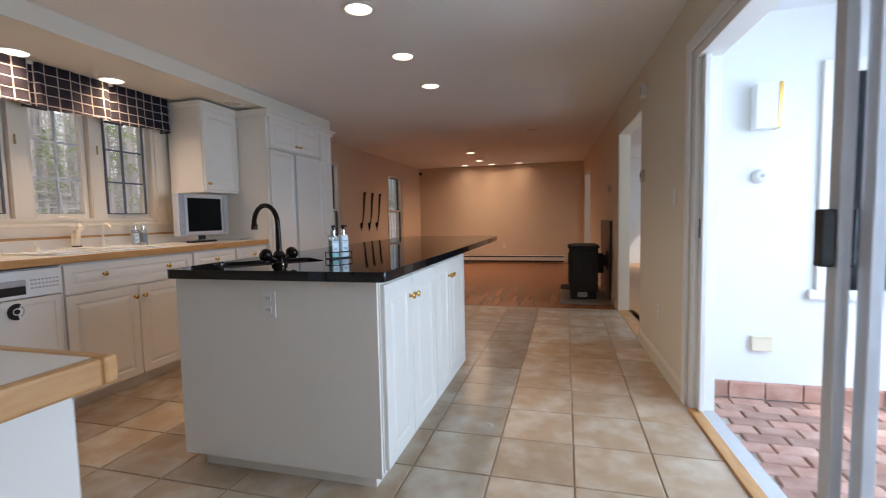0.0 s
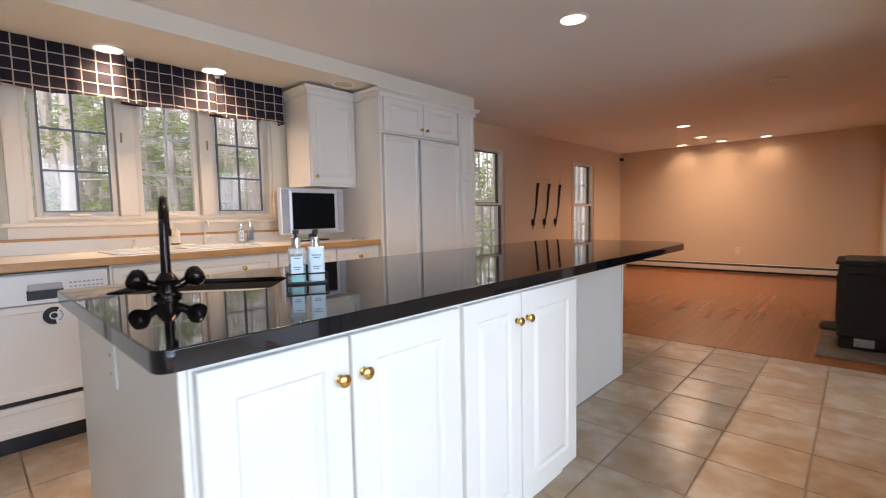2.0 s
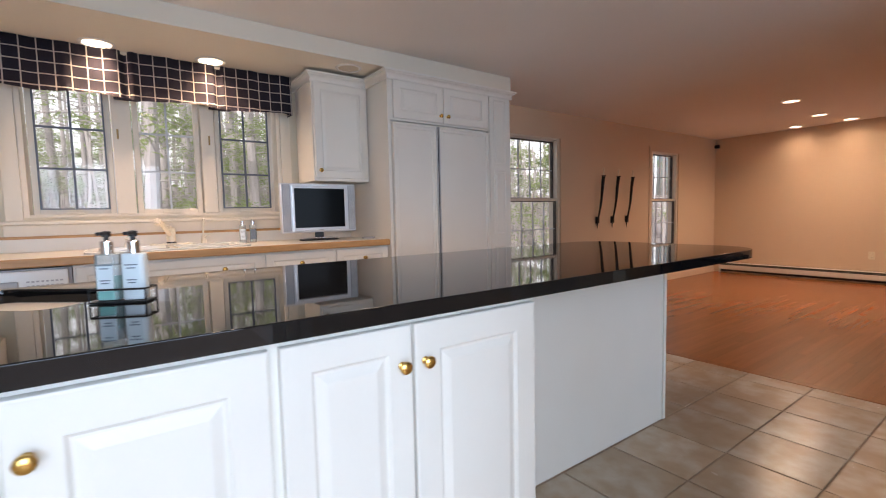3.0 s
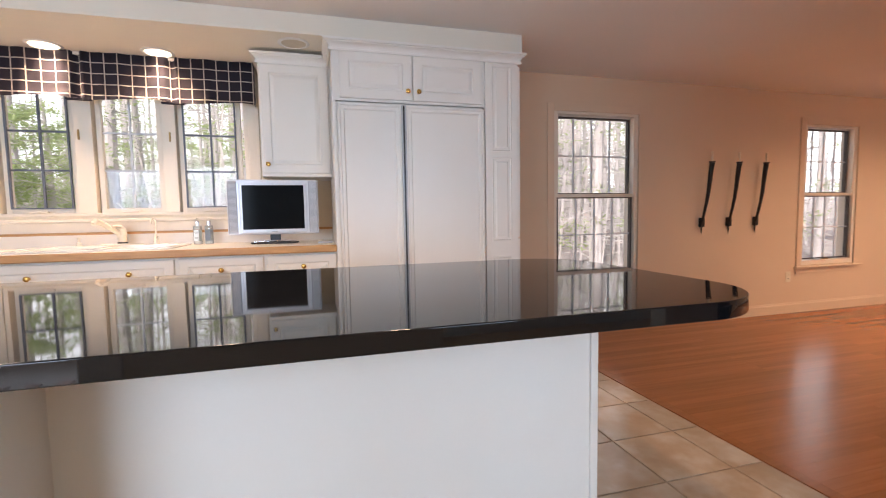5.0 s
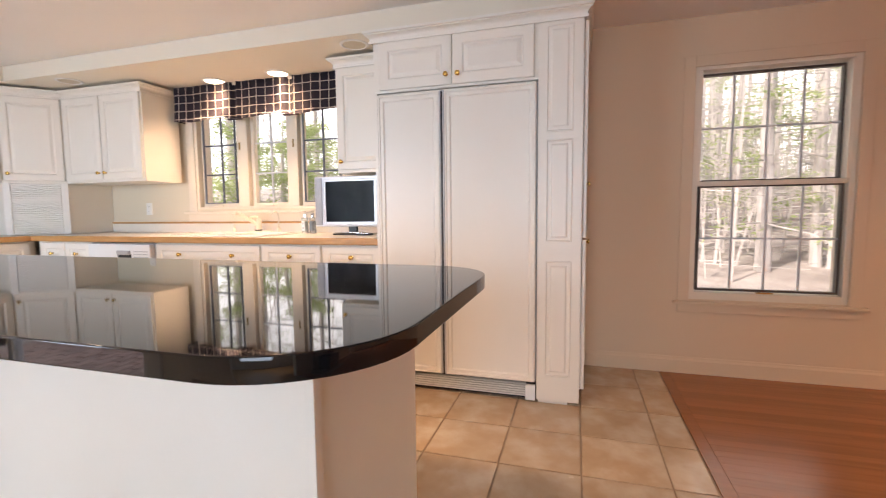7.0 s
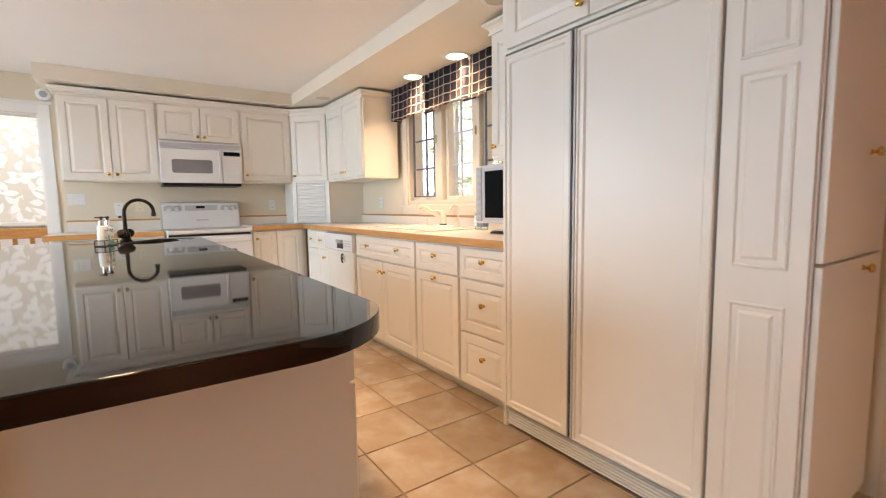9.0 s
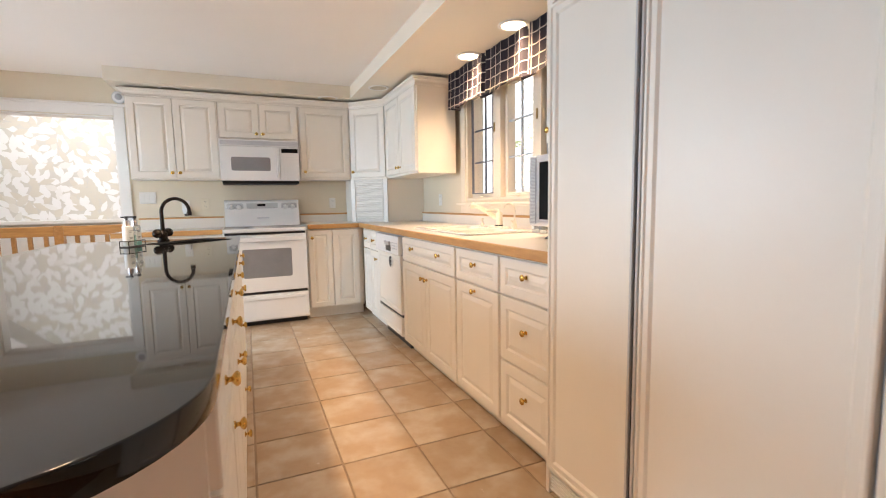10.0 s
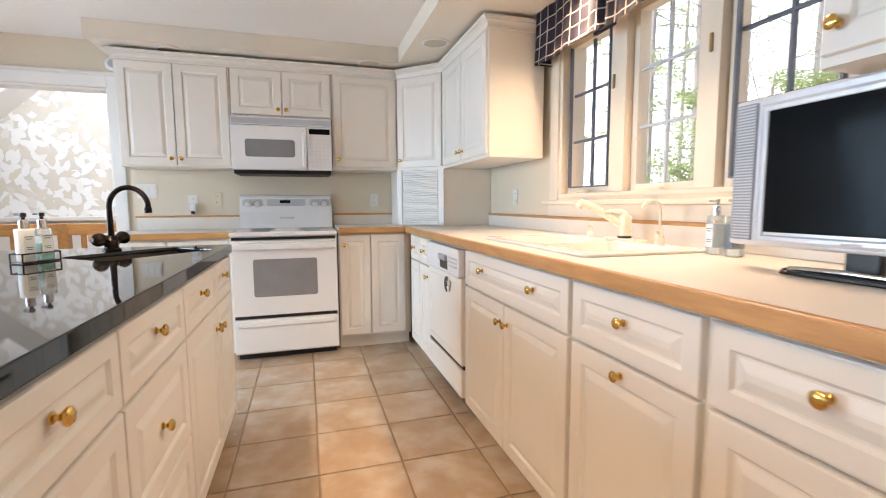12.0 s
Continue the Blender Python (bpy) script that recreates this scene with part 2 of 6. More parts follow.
CANDLE = vary("candle_wax", (0.72, 0.62, 0.48), (0.78, 0.68, 0.54), 0.5, 20, 90, 0.0)

GLASS = bpy.data.materials.new("window_glass")
GLASS.use_nodes = True
gn = GLASS.node_tree
gn.nodes.remove(gn.nodes["Principled BSDF"])
g_tr, g_gl, g_mx = (gn.nodes.new(k) for k in ("ShaderNodeBsdfTransparent", "ShaderNodeBsdfGlossy", "ShaderNodeMixShader"))
g_gl.inputs["Roughness"].default_value = 0.01
g_mx.inputs[0].default_value = 0.02
gn.links.new(g_tr.outputs[0], g_mx.inputs[1])
gn.links.new(g_gl.outputs[0], g_mx.inputs[2])
gn.links.new(g_mx.outputs[0], gn.nodes["Material Output"].inputs["Surface"])


def grid_cloth():
    """Navy cloth with a windowpane check of pale lines."""
    m, nt, b = base_mat("checked_cloth", (0.03, 0.02, 0.03), 0.85, **{"Sheen Weight": 0.06, "Sheen Roughness": 0.3})
    n, ln = nt.nodes, nt.links
    uv, sep = n.new("ShaderNodeUVMap"), n.new("ShaderNodeSeparateXYZ")
    ln.new(uv.outputs[0], sep.inputs[0])
    lines = []
    for axis, pitch, width in (("X", 0.082, 0.0075), ("Y", 0.072, 0.007)):
        dv, fr, lt = n.new("ShaderNodeMath"), n.new("ShaderNodeMath"), n.new("ShaderNodeMath")
        dv.operation, dv.inputs[1].default_value = "DIVIDE", pitch
        fr.operation = "FRACT"
        lt.operation, lt.inputs[1].default_value = "LESS_THAN", width / pitch
        ln.new(sep.outputs[axis], dv.inputs[0])
        ln.new(dv.outputs[0], fr.inputs[0])
        ln.new(fr.outputs[0], lt.inputs[0])
        lines.append(lt)
    mx = n.new("ShaderNodeMath")
    mx.operation = "MAXIMUM"
    ln.new(lines[0].outputs[0], mx.inputs[0])
    ln.new(lines[1].outputs[0], mx.inputs[1])
    ns = n.new("ShaderNodeTexNoise")
    ns.inputs["Scale"].default_value = 300
    weave, mix = n.new("ShaderNodeMix"), n.new("ShaderNodeMix")
    weave.data_type = mix.data_type = "RGBA"
    weave.inputs[6].default_value, weave.inputs[7].default_value = (0.012, 0.011, 0.022, 1), (0.046, 0.034, 0.050, 1)
    mix.inputs[7].default_value = (0.66, 0.58, 0.52, 1)
    ln.new(ns.outputs["Fac"], weave.inputs[0])
    ln.new(mx.outputs[0], mix.inputs[0])
    ln.new(weave.outputs[2], mix.inputs[6])
    ln.new(mix.outputs[2], b.inputs["Base Color"])
    bp = n.new("ShaderNodeBump")
    bp.inputs["Strength"].default_value, bp.inputs["Distance"].default_value = 0.2, 0.001
    ln.new(ns.outputs["Fac"], bp.inputs["Height"])
    ln.new(bp.outputs["Normal"], b.inputs["Normal"])
    return m


CHECK = grid_cloth()
GRANITE.node_tree.nodes["Principled BSDF"].inputs["Specular IOR Level"].default_value = 0.42
PAPER = vary("wallpaper_ground", (0.63, 0.61, 0.56), (0.71, 0.69, 0.64), 0.7, 4, 90, 0.05)
PAPER_LEAF = vary("wallpaper_leaf", (0.62, 0.58, 0.49), (0.80, 0.80, 0.77), 0.7, 7, 90, 0.05)
BARK = vary("tree_bark", (0.48, 0.45, 0.43), (0.74, 0.72, 0.70), 0.9, 3, 30, 0.6, stretch=(4, 4, 0.6), dist=0.02)
LEAF = vary("needle_green", (0.20, 0.27, 0.11), (0.40, 0.49, 0.22), 0.7, 1.5, 8, 0.0)
# thin leaves let light through
ln_ = LEAF.node_tree
l_tr, l_mx = ln_.nodes.new("ShaderNodeBsdfTranslucent"), ln_.nodes.new("ShaderNodeMixShader")
l_tr.inputs["Color"].default_value = (0.56, 0.68, 0.34, 1)
l_mx.inputs[0].default_value = 0.5
ln_.links.new(ln_.nodes["Principled BSDF"].outputs[0], l_mx.inputs[1])
ln_.links.new(l_tr.outputs[0], l_mx.inputs[2])
ln_.links.new(l_mx.outputs[0], ln_.nodes["Material Output"].inputs["Surface"])
GROUND = vary("woodland_ground", (0.24, 0.21, 0.19), (0.50, 0.46, 0.43), 0.95, 1.6, 14, 0.5, dist=0.05)

# glowing backdrop beyond the woods: haze and bright sky put into its emission
GLOW_HAZE, hn, hb = base_mat("glowing_haze", (0.6, 0.64, 0.6), 1.0)
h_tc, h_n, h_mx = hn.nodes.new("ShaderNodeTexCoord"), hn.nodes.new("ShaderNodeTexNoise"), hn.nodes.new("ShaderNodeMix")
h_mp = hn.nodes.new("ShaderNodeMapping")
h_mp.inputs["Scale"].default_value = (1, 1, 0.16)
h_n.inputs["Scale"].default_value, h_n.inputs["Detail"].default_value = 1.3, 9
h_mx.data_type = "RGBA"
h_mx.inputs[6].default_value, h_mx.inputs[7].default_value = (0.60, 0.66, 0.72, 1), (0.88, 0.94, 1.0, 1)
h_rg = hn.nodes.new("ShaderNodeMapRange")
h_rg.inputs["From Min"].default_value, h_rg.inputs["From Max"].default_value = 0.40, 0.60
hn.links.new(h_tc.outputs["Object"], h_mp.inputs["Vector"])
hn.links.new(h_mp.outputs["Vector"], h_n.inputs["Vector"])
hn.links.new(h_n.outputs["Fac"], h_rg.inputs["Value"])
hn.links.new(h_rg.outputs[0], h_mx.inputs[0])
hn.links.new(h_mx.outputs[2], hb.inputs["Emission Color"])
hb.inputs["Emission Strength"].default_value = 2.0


# ---- mesh helpers ----
def thing(name, at, label="", category="", group="", kind=""):
    ob = new(name)
    ob.matrix_world = at if isinstance(at, Matrix) else Matrix.Translation(at)
    ob.empty_display_size = 0.05
    return tagged(ob, label, category, group, kind)


def part(name, bm, material, parent=None, label="", smooth=False, at=None):
    me = bm
    if not isinstance(bm, bpy.types.Mesh):
        bmesh.ops.recalc_face_normals(bm, faces=bm.faces)
        me = bpy.data.meshes.new(name)
        bm.to_mesh(me)
        bm.free()
        if smooth:
            me.polygons.foreach_set("use_smooth", [True] * len(me.polygons))
            me.set_sharp_from_angle(angle=radians(40))
            for p in me.polygons:
                if p.area > 0.02:
                    p.use_smooth = False
        me.materials.append(material)
    ob = new(name, me)
    if parent:
        ob.parent = parent
    if at is not None:
        ob.matrix_basis = at if isinstance(at, Matrix) else Matrix.Translation(at)
    if label:
        ob["label"] = label
    return ob


def box(*bounds, bm=None, bev=0.0):
    """bounds: x0, y0, z0, x1, y1, z1."""
    bm = bm or bmesh.new()
    x0, y0, z0, x1, y1, z1 = bounds
    c = Vector(((x0 + x1) / 2, (y0 + y1) / 2, (z0 + z1) / 2))
    r = bmesh.ops.create_cube(bm, size=1, matrix=Matrix.Translation(c) @ Matrix.Diagonal((abs(x1 - x0), abs(y1 - y0), abs(z1 - z0), 1)))
    if bev:
        edges = list({e for v in r["verts"] for e in v.link_edges})
        bmesh.ops.bevel(bm, geom=edges, offset=bev, segments=2, affect="EDGES", profile=0.5)
    return bm


def lathe(profile, segs=20, bm=None, at=(0, 0, 0), turn=None):
    """profile: (radius, height) from bottom to top, about z."""
    bm = bm or bmesh.new()
    m = Matrix.Translation(at) @ (turn or Matrix())
    rings = []
    for r, z in profile:
        if r < 1e-5:
            rings.append([bm.verts.new(m @ Vector((0, 0, z)))])
        else:
            rings.append([bm.verts.new(m @ Vector((r * math.cos(a), r * math.sin(a), z))) for a in (2 * math.pi * i / segs for i in range(segs))])
    for a, b in zip(rings, rings[1:]):
        for i in range(segs):
            j = (i + 1) % segs
            if len(a) == 1 and len(b) > 1:
                bm.faces.new((a[0], b[i], b[j]))
            elif len(b) == 1 and len(a) > 1:
                bm.faces.new((a[i], a[j], b[0]))
            elif len(a) > 1:
                bm.faces.new((a[i], a[j], b[j], b[i]))
    for ring in (rings[0], rings[-1]):
        if len(ring) > 2:
            bm.faces.new(ring)
    return bm


def tube(points, radii, segs=12, bm=None):
    """A round bar along points; radii: one radius or one for each point."""
    bm = bm or bmesh.new()
    pts = [Vector(p) for p in points]
    radii = radii if isinstance(radii, (list, tuple)) else [radii] * len(pts)
    rings, side = [], None
    for i, p in enumerate(pts):
        d = (pts[min(i + 1, len(pts) - 1)] - pts[max(i - 1, 0)]).normalized()
        if side is None:
            side = d.orthogonal().normalized()
        side = (side - d * side.dot(d)).normalized()
        up = d.cross(side)
        rings.append([bm.verts.new(p + radii[i] * (math.cos(a) * side + math.sin(a) * up)) for a in (2 * math.pi * k / segs for k in range(segs))])
    for a, b in zip(rings, rings[1:]):
        for k in range(segs):
            bm.faces.new((a[k], a[(k + 1) % segs], b[(k + 1) % segs], b[k]))
    bm.faces.new(rings[0])
    bm.faces.new(rings[-1])
    return bm


def arc(c, r, a0, a1, n, u=(1, 0, 0), v=(0, 0, 1)):
    c, u, v = Vector(c), Vector(u), Vector(v)
    return [c + r * (math.cos(a) * u + math.sin(a) * v) for a in (radians(a0 + (a1 - a0) * i / n) for i in range(n + 1))]


def prism(outline, z0, z1, holes=(), bev=0.0):
    """A flat slab with an outline in x, y and holes through it."""
    bm = bmesh.new()
    edges = []
    for loop in (outline, *holes):
        vs = [bm.verts.new((x, y, z0)) for x, y in loop]
        edges += [bm.edges.new((vs[i], vs[(i + 1) % len(vs)])) for i in range(len(vs))]
    r = bmesh.ops.triangle_fill(bm, use_beauty=True, use_dissolve=True, edges=edges)
    faces = [f for f in r["geom"] if isinstance(f, bmesh.types.BMFace)]
    e = bmesh.ops.extrude_face_region(bm, geom=faces)
    bmesh.ops.translate(bm, verts=[g for g in e["geom"] if isinstance(g, bmesh.types.BMVert)], vec=(0, 0, z1 - z0))
    bmesh.ops.recalc_face_normals(bm, faces=bm.faces)
    if bev:
        sharp = [x for x in bm.edges if len(x.link_faces) == 2 and x.calc_face_angle() > 1.2]
        bmesh.ops.bevel(bm, geom=sharp, offset=bev, segments=3, affect="EDGES", profile=0.5)
    return bm


def nested(bm, w, h, steps, u0=0.0, z0=0.0):
    """Nested rectangles on the front (towards -y): (inset, y) each; returns bm."""
    last = None
    for inset, y in steps:
        ring = [bm.verts.new(p) for p in ((u0 + inset, y, z0 + inset), (u0 + w - inset, y, z0 + inset), (u0 + w - inset, y, z0 + h - inset), (u0 + inset, y, z0 + h - inset))]
        if last:
            for i in range(4):
                bm.faces.new((last[i], last[(i + 1) % 4], ring[(i + 1) % 4], ring[i]))
        last = ring
    bm.faces.new(last)
    return bm


def panel_front(w, h, rail=0.055, t=0.02):
    """A raised-panel door or drawer front; back at y=0, face at -t, lower left corner at the origin."""
    rail = min(rail, w * 0.2, h * 0.26)
    s = [(0.0, 0.0), (0.0, -t + 0.005), (0.002, -t + 0.001), (0.006, -t), (rail, -t), (rail + 0.004, -t + 0.004), (rail + 0.008, -t + 0.008), (rail + 0.013, -t + 0.008)]
    if min(w, h) - 2 * rail > 0.08:
        s += [(rail + 0.032, -t + 0.001), (rail + 0.036, -t)]
    return nested(bmesh.new(), w, h, s)


KNOB = None


def knob(parent, u, y, z, label="brass knob"):
    global KNOB
    if KNOB is None:
        ob = part("knob", lathe([(0.010, 0.0), (0.010, 0.003), (0.0055, 0.006), (0.0055, 0.012), (0.012, 0.017), (0.0155, 0.021), (0.0155, 0.025), (0.011, 0.029), (0.0, 0.030)], 18), BRASS, None, label, True)
        KNOB = ob.data
        ob.parent = parent
    else:
        ob = part("knob", KNOB, BRASS, parent, label)
    ob.matrix_basis = pose(u, y, z, 90)
    return ob


TURN_OF = {"+x": 90, "+y": 180, "-x": -90, "-y": 0}


def cabinet(name, at, facing, w, h, d, fronts, label, toe=0.0, toe_mat=None, category="cabinet", group="", z0=0.0, body=True):
    """A cabinet whose lower left front corner is at; fronts: (kind, u0, z0, u1, z1, knobs)."""
    root = thing(name, Matrix.Translation(at) @ pose(0, 0, 0, 0, 0, TURN_OF[facing]), label, category, group)
    bm = box(0, 0, z0 + toe, w, d, z0 + h)
    if body:
        part("body", bm, CABINET_WHITE, root)
        if toe:
            part("toe_kick", box(0.002, 0.06, z0, w - 0.002, d, z0 + toe), toe_mat or CABINET_WHITE, root)
    for kind, a, b, c, e, knobs in fronts:
        f = part(kind, panel_front(c - a, e - b), CABINET_WHITE, root, at=(a, 0, b))
        for ku, kz in knobs:
            knob(f, ku - a, -0.02, kz - b)
    return root


def wall(name, bounds_list, mat, label):
    """Wall built of butted boxes in one mesh, kind structure."""
    bm = bmesh.new()
    for b in bounds_list:
        box(*b, bm=bm)
    return tagged(part(name, bm, mat), label, "wall", kind="structure")


# ---- shell ----
XW, XE, YN, YS, Y_WOOD = -3.53, 0.83, 11.2, 0.0, 5.76
W_OPEN = [(1.72, 3.33, 1.20, 2.12), (5.93, 6.85, 0.53, 2.10), (9.02, 9.84, 0.53, 2.09)]  # y0, y1, z0, z1


def pierced(x0, x1, y0, y1, z1, holes, z0=-0.3):
    out, y = [], y0
    for a, b, lo, hi in holes:
        out += [(x0, y, z0, x1, a, z1), (x0, a, z0, x1, b, lo), (x0, a, hi, x1, b, z1)]
        y = b
    return out + [(x0, y, z0, x1, y1, z1)]


wall("wall_west_kitchen", pierced(XW - 0.16, XW, -0.14, 5.25, CEIL, W_OPEN[:1]), CREAM_WALL, "cream painted kitchen wall with a triple window")
wall("wall_west_living", pierced(XW - 0.16, XW, 5.25, YN + 0.14, CEIL, W_OPEN[1:]), TAN_WALL, "peach tan painted wall with two sash windows")
wall("wall_north", [(XW, YN, -0.3, XE + 0.14, YN + 0.14, CEIL)], TAN_WALL, "peach tan painted end wall")
wall("wall_east_kitchen", pierced(XE, XE + 0.13, -0.14, 5.76, CEIL, [(0.42, 2.92, -0.05, 2.08), (4.38, 5.72, 0.0, 2.10)]), CREAM_WALL, "cream painted wall with a sliding door and an opening")
# same wall beyond the kitchen: the tan holds the tint of warm light
wall("wall_east_living", pierced(XE, XE + 0.13, 5.76, YN, CEIL, [(9.42, 10.85, 0.0, 2.08)]), TAN_WALL, "wall with an opening, warm light tinted into its peach tan")
wall("wall_south", [(XW, -0.14, -0.3, -0.58, 0, CEIL), (0.45, -0.14, -0.3, XE + 0.24, 0, CEIL), (-0.58, -0.14, 2.07, 0.45, 0, CEIL)], CREAM_WALL, "cream painted kitchen wall with a doorway")
tagged(part("ceiling", box(XW - 0.16, -0.14, CEIL, XE + 0.13, YN + 0.14, CEIL + 0.12), CEILING_WHITE), "smooth off-white painted ceiling", "ceiling", kind="structure")
tagged(part("soffit_window_side", box(XW, 0.0, SOFFIT, -2.782, 5.255, CEIL - 0.001), SOFFIT_PAINT), "dropped soffit over the window cabinets", "soffit", kind="structure")
tagged(part("soffit_range_side", box(-2.782, 0.0, SOFFIT, -0.62, 0.475, CEIL - 0.001), SOFFIT_PAINT), "dropped soffit over the range cabinets", "soffit", kind="structure")
floor_k = tagged(part("floor_kitchen", box(XW, -0.14, -0.3, XE + 0.13, Y_WOOD, -0.006), GROUT), "sand-coloured square stone-look floor tiles", "floor", kind="structure")
floor_l = tagged(part("floor_living", box(XW, Y_WOOD, -0.3, XE + 0.13, YN, -0.006), WOOD_GAP), "reddish oak strip floor", "floor", kind="structure")


# the east side of the house stands two degrees off square
EAST = Matrix.Translation((XE, 2.95, 0)) @ pose(0, 0, 0, 0, 0, 2.0) @ Matrix.Translation((-XE, -2.95, 0))


def off_square(*names):
    for n in names:
        ob = bpy.data.objects[n]
        ob.matrix_world = EAST @ ob.matrix_basis


def trim(name, boxes, mat=TRIM_WHITE, label="white painted trim", bev=0.003):
    bm = bmesh.new()
    for b in boxes:
        box(*b, bm=bm, bev=bev)
    return tagged(part(name, bm, mat), label, "trim", kind="structure")


def base_profile(name, p, q, inward, mat, hgt=0.115, t=0.014, label="painted baseboard"):
    """A moulded baseboard from p to q (x, y) on the wall, thickness towards inward."""
    bm = bmesh.new()
    prof = [(0, 0.0), (t, 0.0), (t, hgt - 0.025), (t * 0.55, hgt - 0.012), (t * 0.4, hgt), (0, hgt)]
    rows = [[bm.verts.new((x + inward[0] * a, y + inward[1] * a, z)) for a, z in prof] for x, y in (p, q)]
    for i in range(len(prof)):
        j = (i + 1) % len(prof)
        bm.faces.new((rows[0][i], rows[0][j], rows[1][j], rows[1][i]))
    bm.faces.new(rows[0])
    bm.faces.new(rows[1])
    return tagged(part(name, bm, mat), label, "baseboard", kind="structure")


base_profile("baseboard_west", (XW, 5.26), (XW, YN), (1, 0), TAN_WALL)
base_profile("baseboard_east_a", (XE, 2.99), (XE, 4.38), (-1, 0), CREAM_WALL)
base_profile("baseboard_east_b", (XE, 5.80), (XE, 9.36), (-1, 0), TAN_WALL)
base_profile("baseboard_north", (0.12, YN), (XE, YN), (0, -1), TAN_WALL)

# casings of the openings
trim("trim_doorway_south", [(-0.665, 0.0, 0.0, -0.58, 0.018, 2.16), (0.45, 0.0, 0.0, 0.535, 0.018, 2.16), (-0.58, 0.0, 2.075, 0.45, 0.018, 2.16), (-0.69, 0.0, 2.16, 0.56, 0.03, 2.185)])
trim("jamb_doorway_south", [(-0.58, -0.135, 0.0, -0.565, -0.002, 2.07), (0.435, -0.135, 0.0, 0.45, -0.002, 2.07), (-0.565, -0.135, 2.055, 0.435, -0.002, 2.07)])
trim("jamb_hall", [(XE + 0.002, 5.705, 0.0, XE + 0.128, 5.72, 2.10), (XE + 0.002, 4.38, 0.0, XE + 0.128, 4.395, 2.10), (XE + 0.002, 4.395, 2.085, XE + 0.128, 5.705, 2.10)], CREAM_WALL, "cream painted reveal")
trim("jamb_far_hall", [(XE + 0.002, 10.835, 0.0, XE + 0.128, 10.85, 2.08), (XE + 0.002, 9.42, 0.0, XE + 0.128, 9.435, 2.08), (XE + 0.002, 9.435, 2.065, XE + 0.128, 10.835, 2.08)], CREAM_WALL, "cream painted reveal")
trim("threshold_hall", [(XE, 4.395, -0.3, XE + 0.13, 5.705, 0.006)], OAK, "worn wooden threshold")
trim("threshold_far_hall", [(XE, 9.435, -0.3, XE + 0.13, 10.835, 0.006)], OAK, "worn wooden threshold")

off_square("wall_east_kitchen", "wall_east_living", "baseboard_east_a", "baseboard_east_b", "jamb_hall", "jamb_far_hall", "threshold_hall", "threshold_far_hall")

# hall behind the east wall
wall("wall_hall", [(2.7, 3.55, -0.3, 2.82, 4.4, CEIL), (2.7, 5.8, -0.3, 2.82, 9.4, CEIL), (2.7, 10.6, -0.3, 2.82, YN, CEIL), (2.7, 4.4, -0.3, 2.82, 5.8, 0.6), (2.7, 9.4, -0.3, 2.82, 10.6, 0.6), (2.7, 4.4, 2.2, 2.82, 5.8, CEIL), (2.7, 9.4, 2.2, 2.82, 10.6, CEIL), (XE + 0.13, 3.43, -0.3, 2.82, 3.55, CEIL), (XE + 0.14, YN, -0.3, 2.82, YN + 0.14, CEIL)], TRIM_WHITE, "white painted hall wall")
tagged(part("floor_hall", box(XE + 0.13, 3.55, -0.3, 3.0, YN + 0.1, 0.0), OAK, at=EAST), "oak hall floor", "floor", kind="structure")
tagged(part("ceiling_hall", box(XE + 0.13, 3.43, CEIL, 2.82, YN + 0.14, CEIL + 0.12), CEILING_WHITE), "white hall ceiling", "ceiling", kind="structure")

# porch beyond the sliding door
wall("wall_porch_north", [(XE + 0.13, 3.36, -0.3, 4.6, 3.43, 2.75)], PORCH_WHITE, "white painted porch wall in daylight")
wall("wall_porch_south", [(2.7, -0.26, -0.3, 4.6, -0.14, 2.75)], PORCH_WHITE, "white painted porch wall")
# stretch past x 2.6 is unseen, added to keep sun off the north wall
tagged(part("ceiling_porch", box(XE + 0.13, -0.14, 2.42, 3.3, 3.36, 2.5), PORCH_WHITE), "white porch ceiling", "ceiling", kind="structure")
floor_p = tagged(part("floor_porch", box(XE + 0.13, -0.14, -0.4, 4.6, 3.36, -0.092), MORTAR), "red brick paving in mortar", "floor", kind="structure")

# stair hall behind the kitchen
wall("wall_stair_back", [(-2.2, -2.62, -2.6, 2.6, -2.5, 4.2)], PAPER, "leaf-patterned wallpaper in cream and beige")
wall("wall_stair_sides", [(-2.3, -2.62, -2.6, -2.2, -0.14, 4.2), (2.6, -2.62, -2.6, 2.7, -0.14, 2.4)], TRIM_WHITE, "white stair hall walls")
wall("wall_stair_front", [(XE + 0.13, -0.26, -2.6, 2.6, -0.14, 4.0), (-2.2, -0.26, CEIL, XE + 0.13, -0.14, 4.2)], TRIM_WHITE, "white stair hall wall")
tagged(part("floor_stair", box(-2.2, -1.22, -0.3, 2.6, -0.14, -0.004), OAK_X), "oak landing floor", "floor", kind="structure")
tagged(part("floor_stair_lower", box(-2.2, -2.5, -2.7, 2.6, -1.22, -2.6), OAK_X), "oak lower stair floor", "floor", kind="structure")
bm = bmesh.new()
for b in ((-2.7, -2.5, 0, -0.95, -0.26, 0.12), (-0.1, -2.5, 0, 1.75, -0.26, 0.12), (-0.95, -2.5, 0, -0.1, -2.05, 0.12), (-0.95, -0.85, 0, -0.1, -0.26, 0.12)):
    box(*b, bm=bm)
tagged(part("ceiling_stair", bm, CEILING_WHITE, at=pose(1.37, 0, 2.19, 0, 42, 0)), "white sloped ceiling with a skylight", "ceiling", kind="structure")


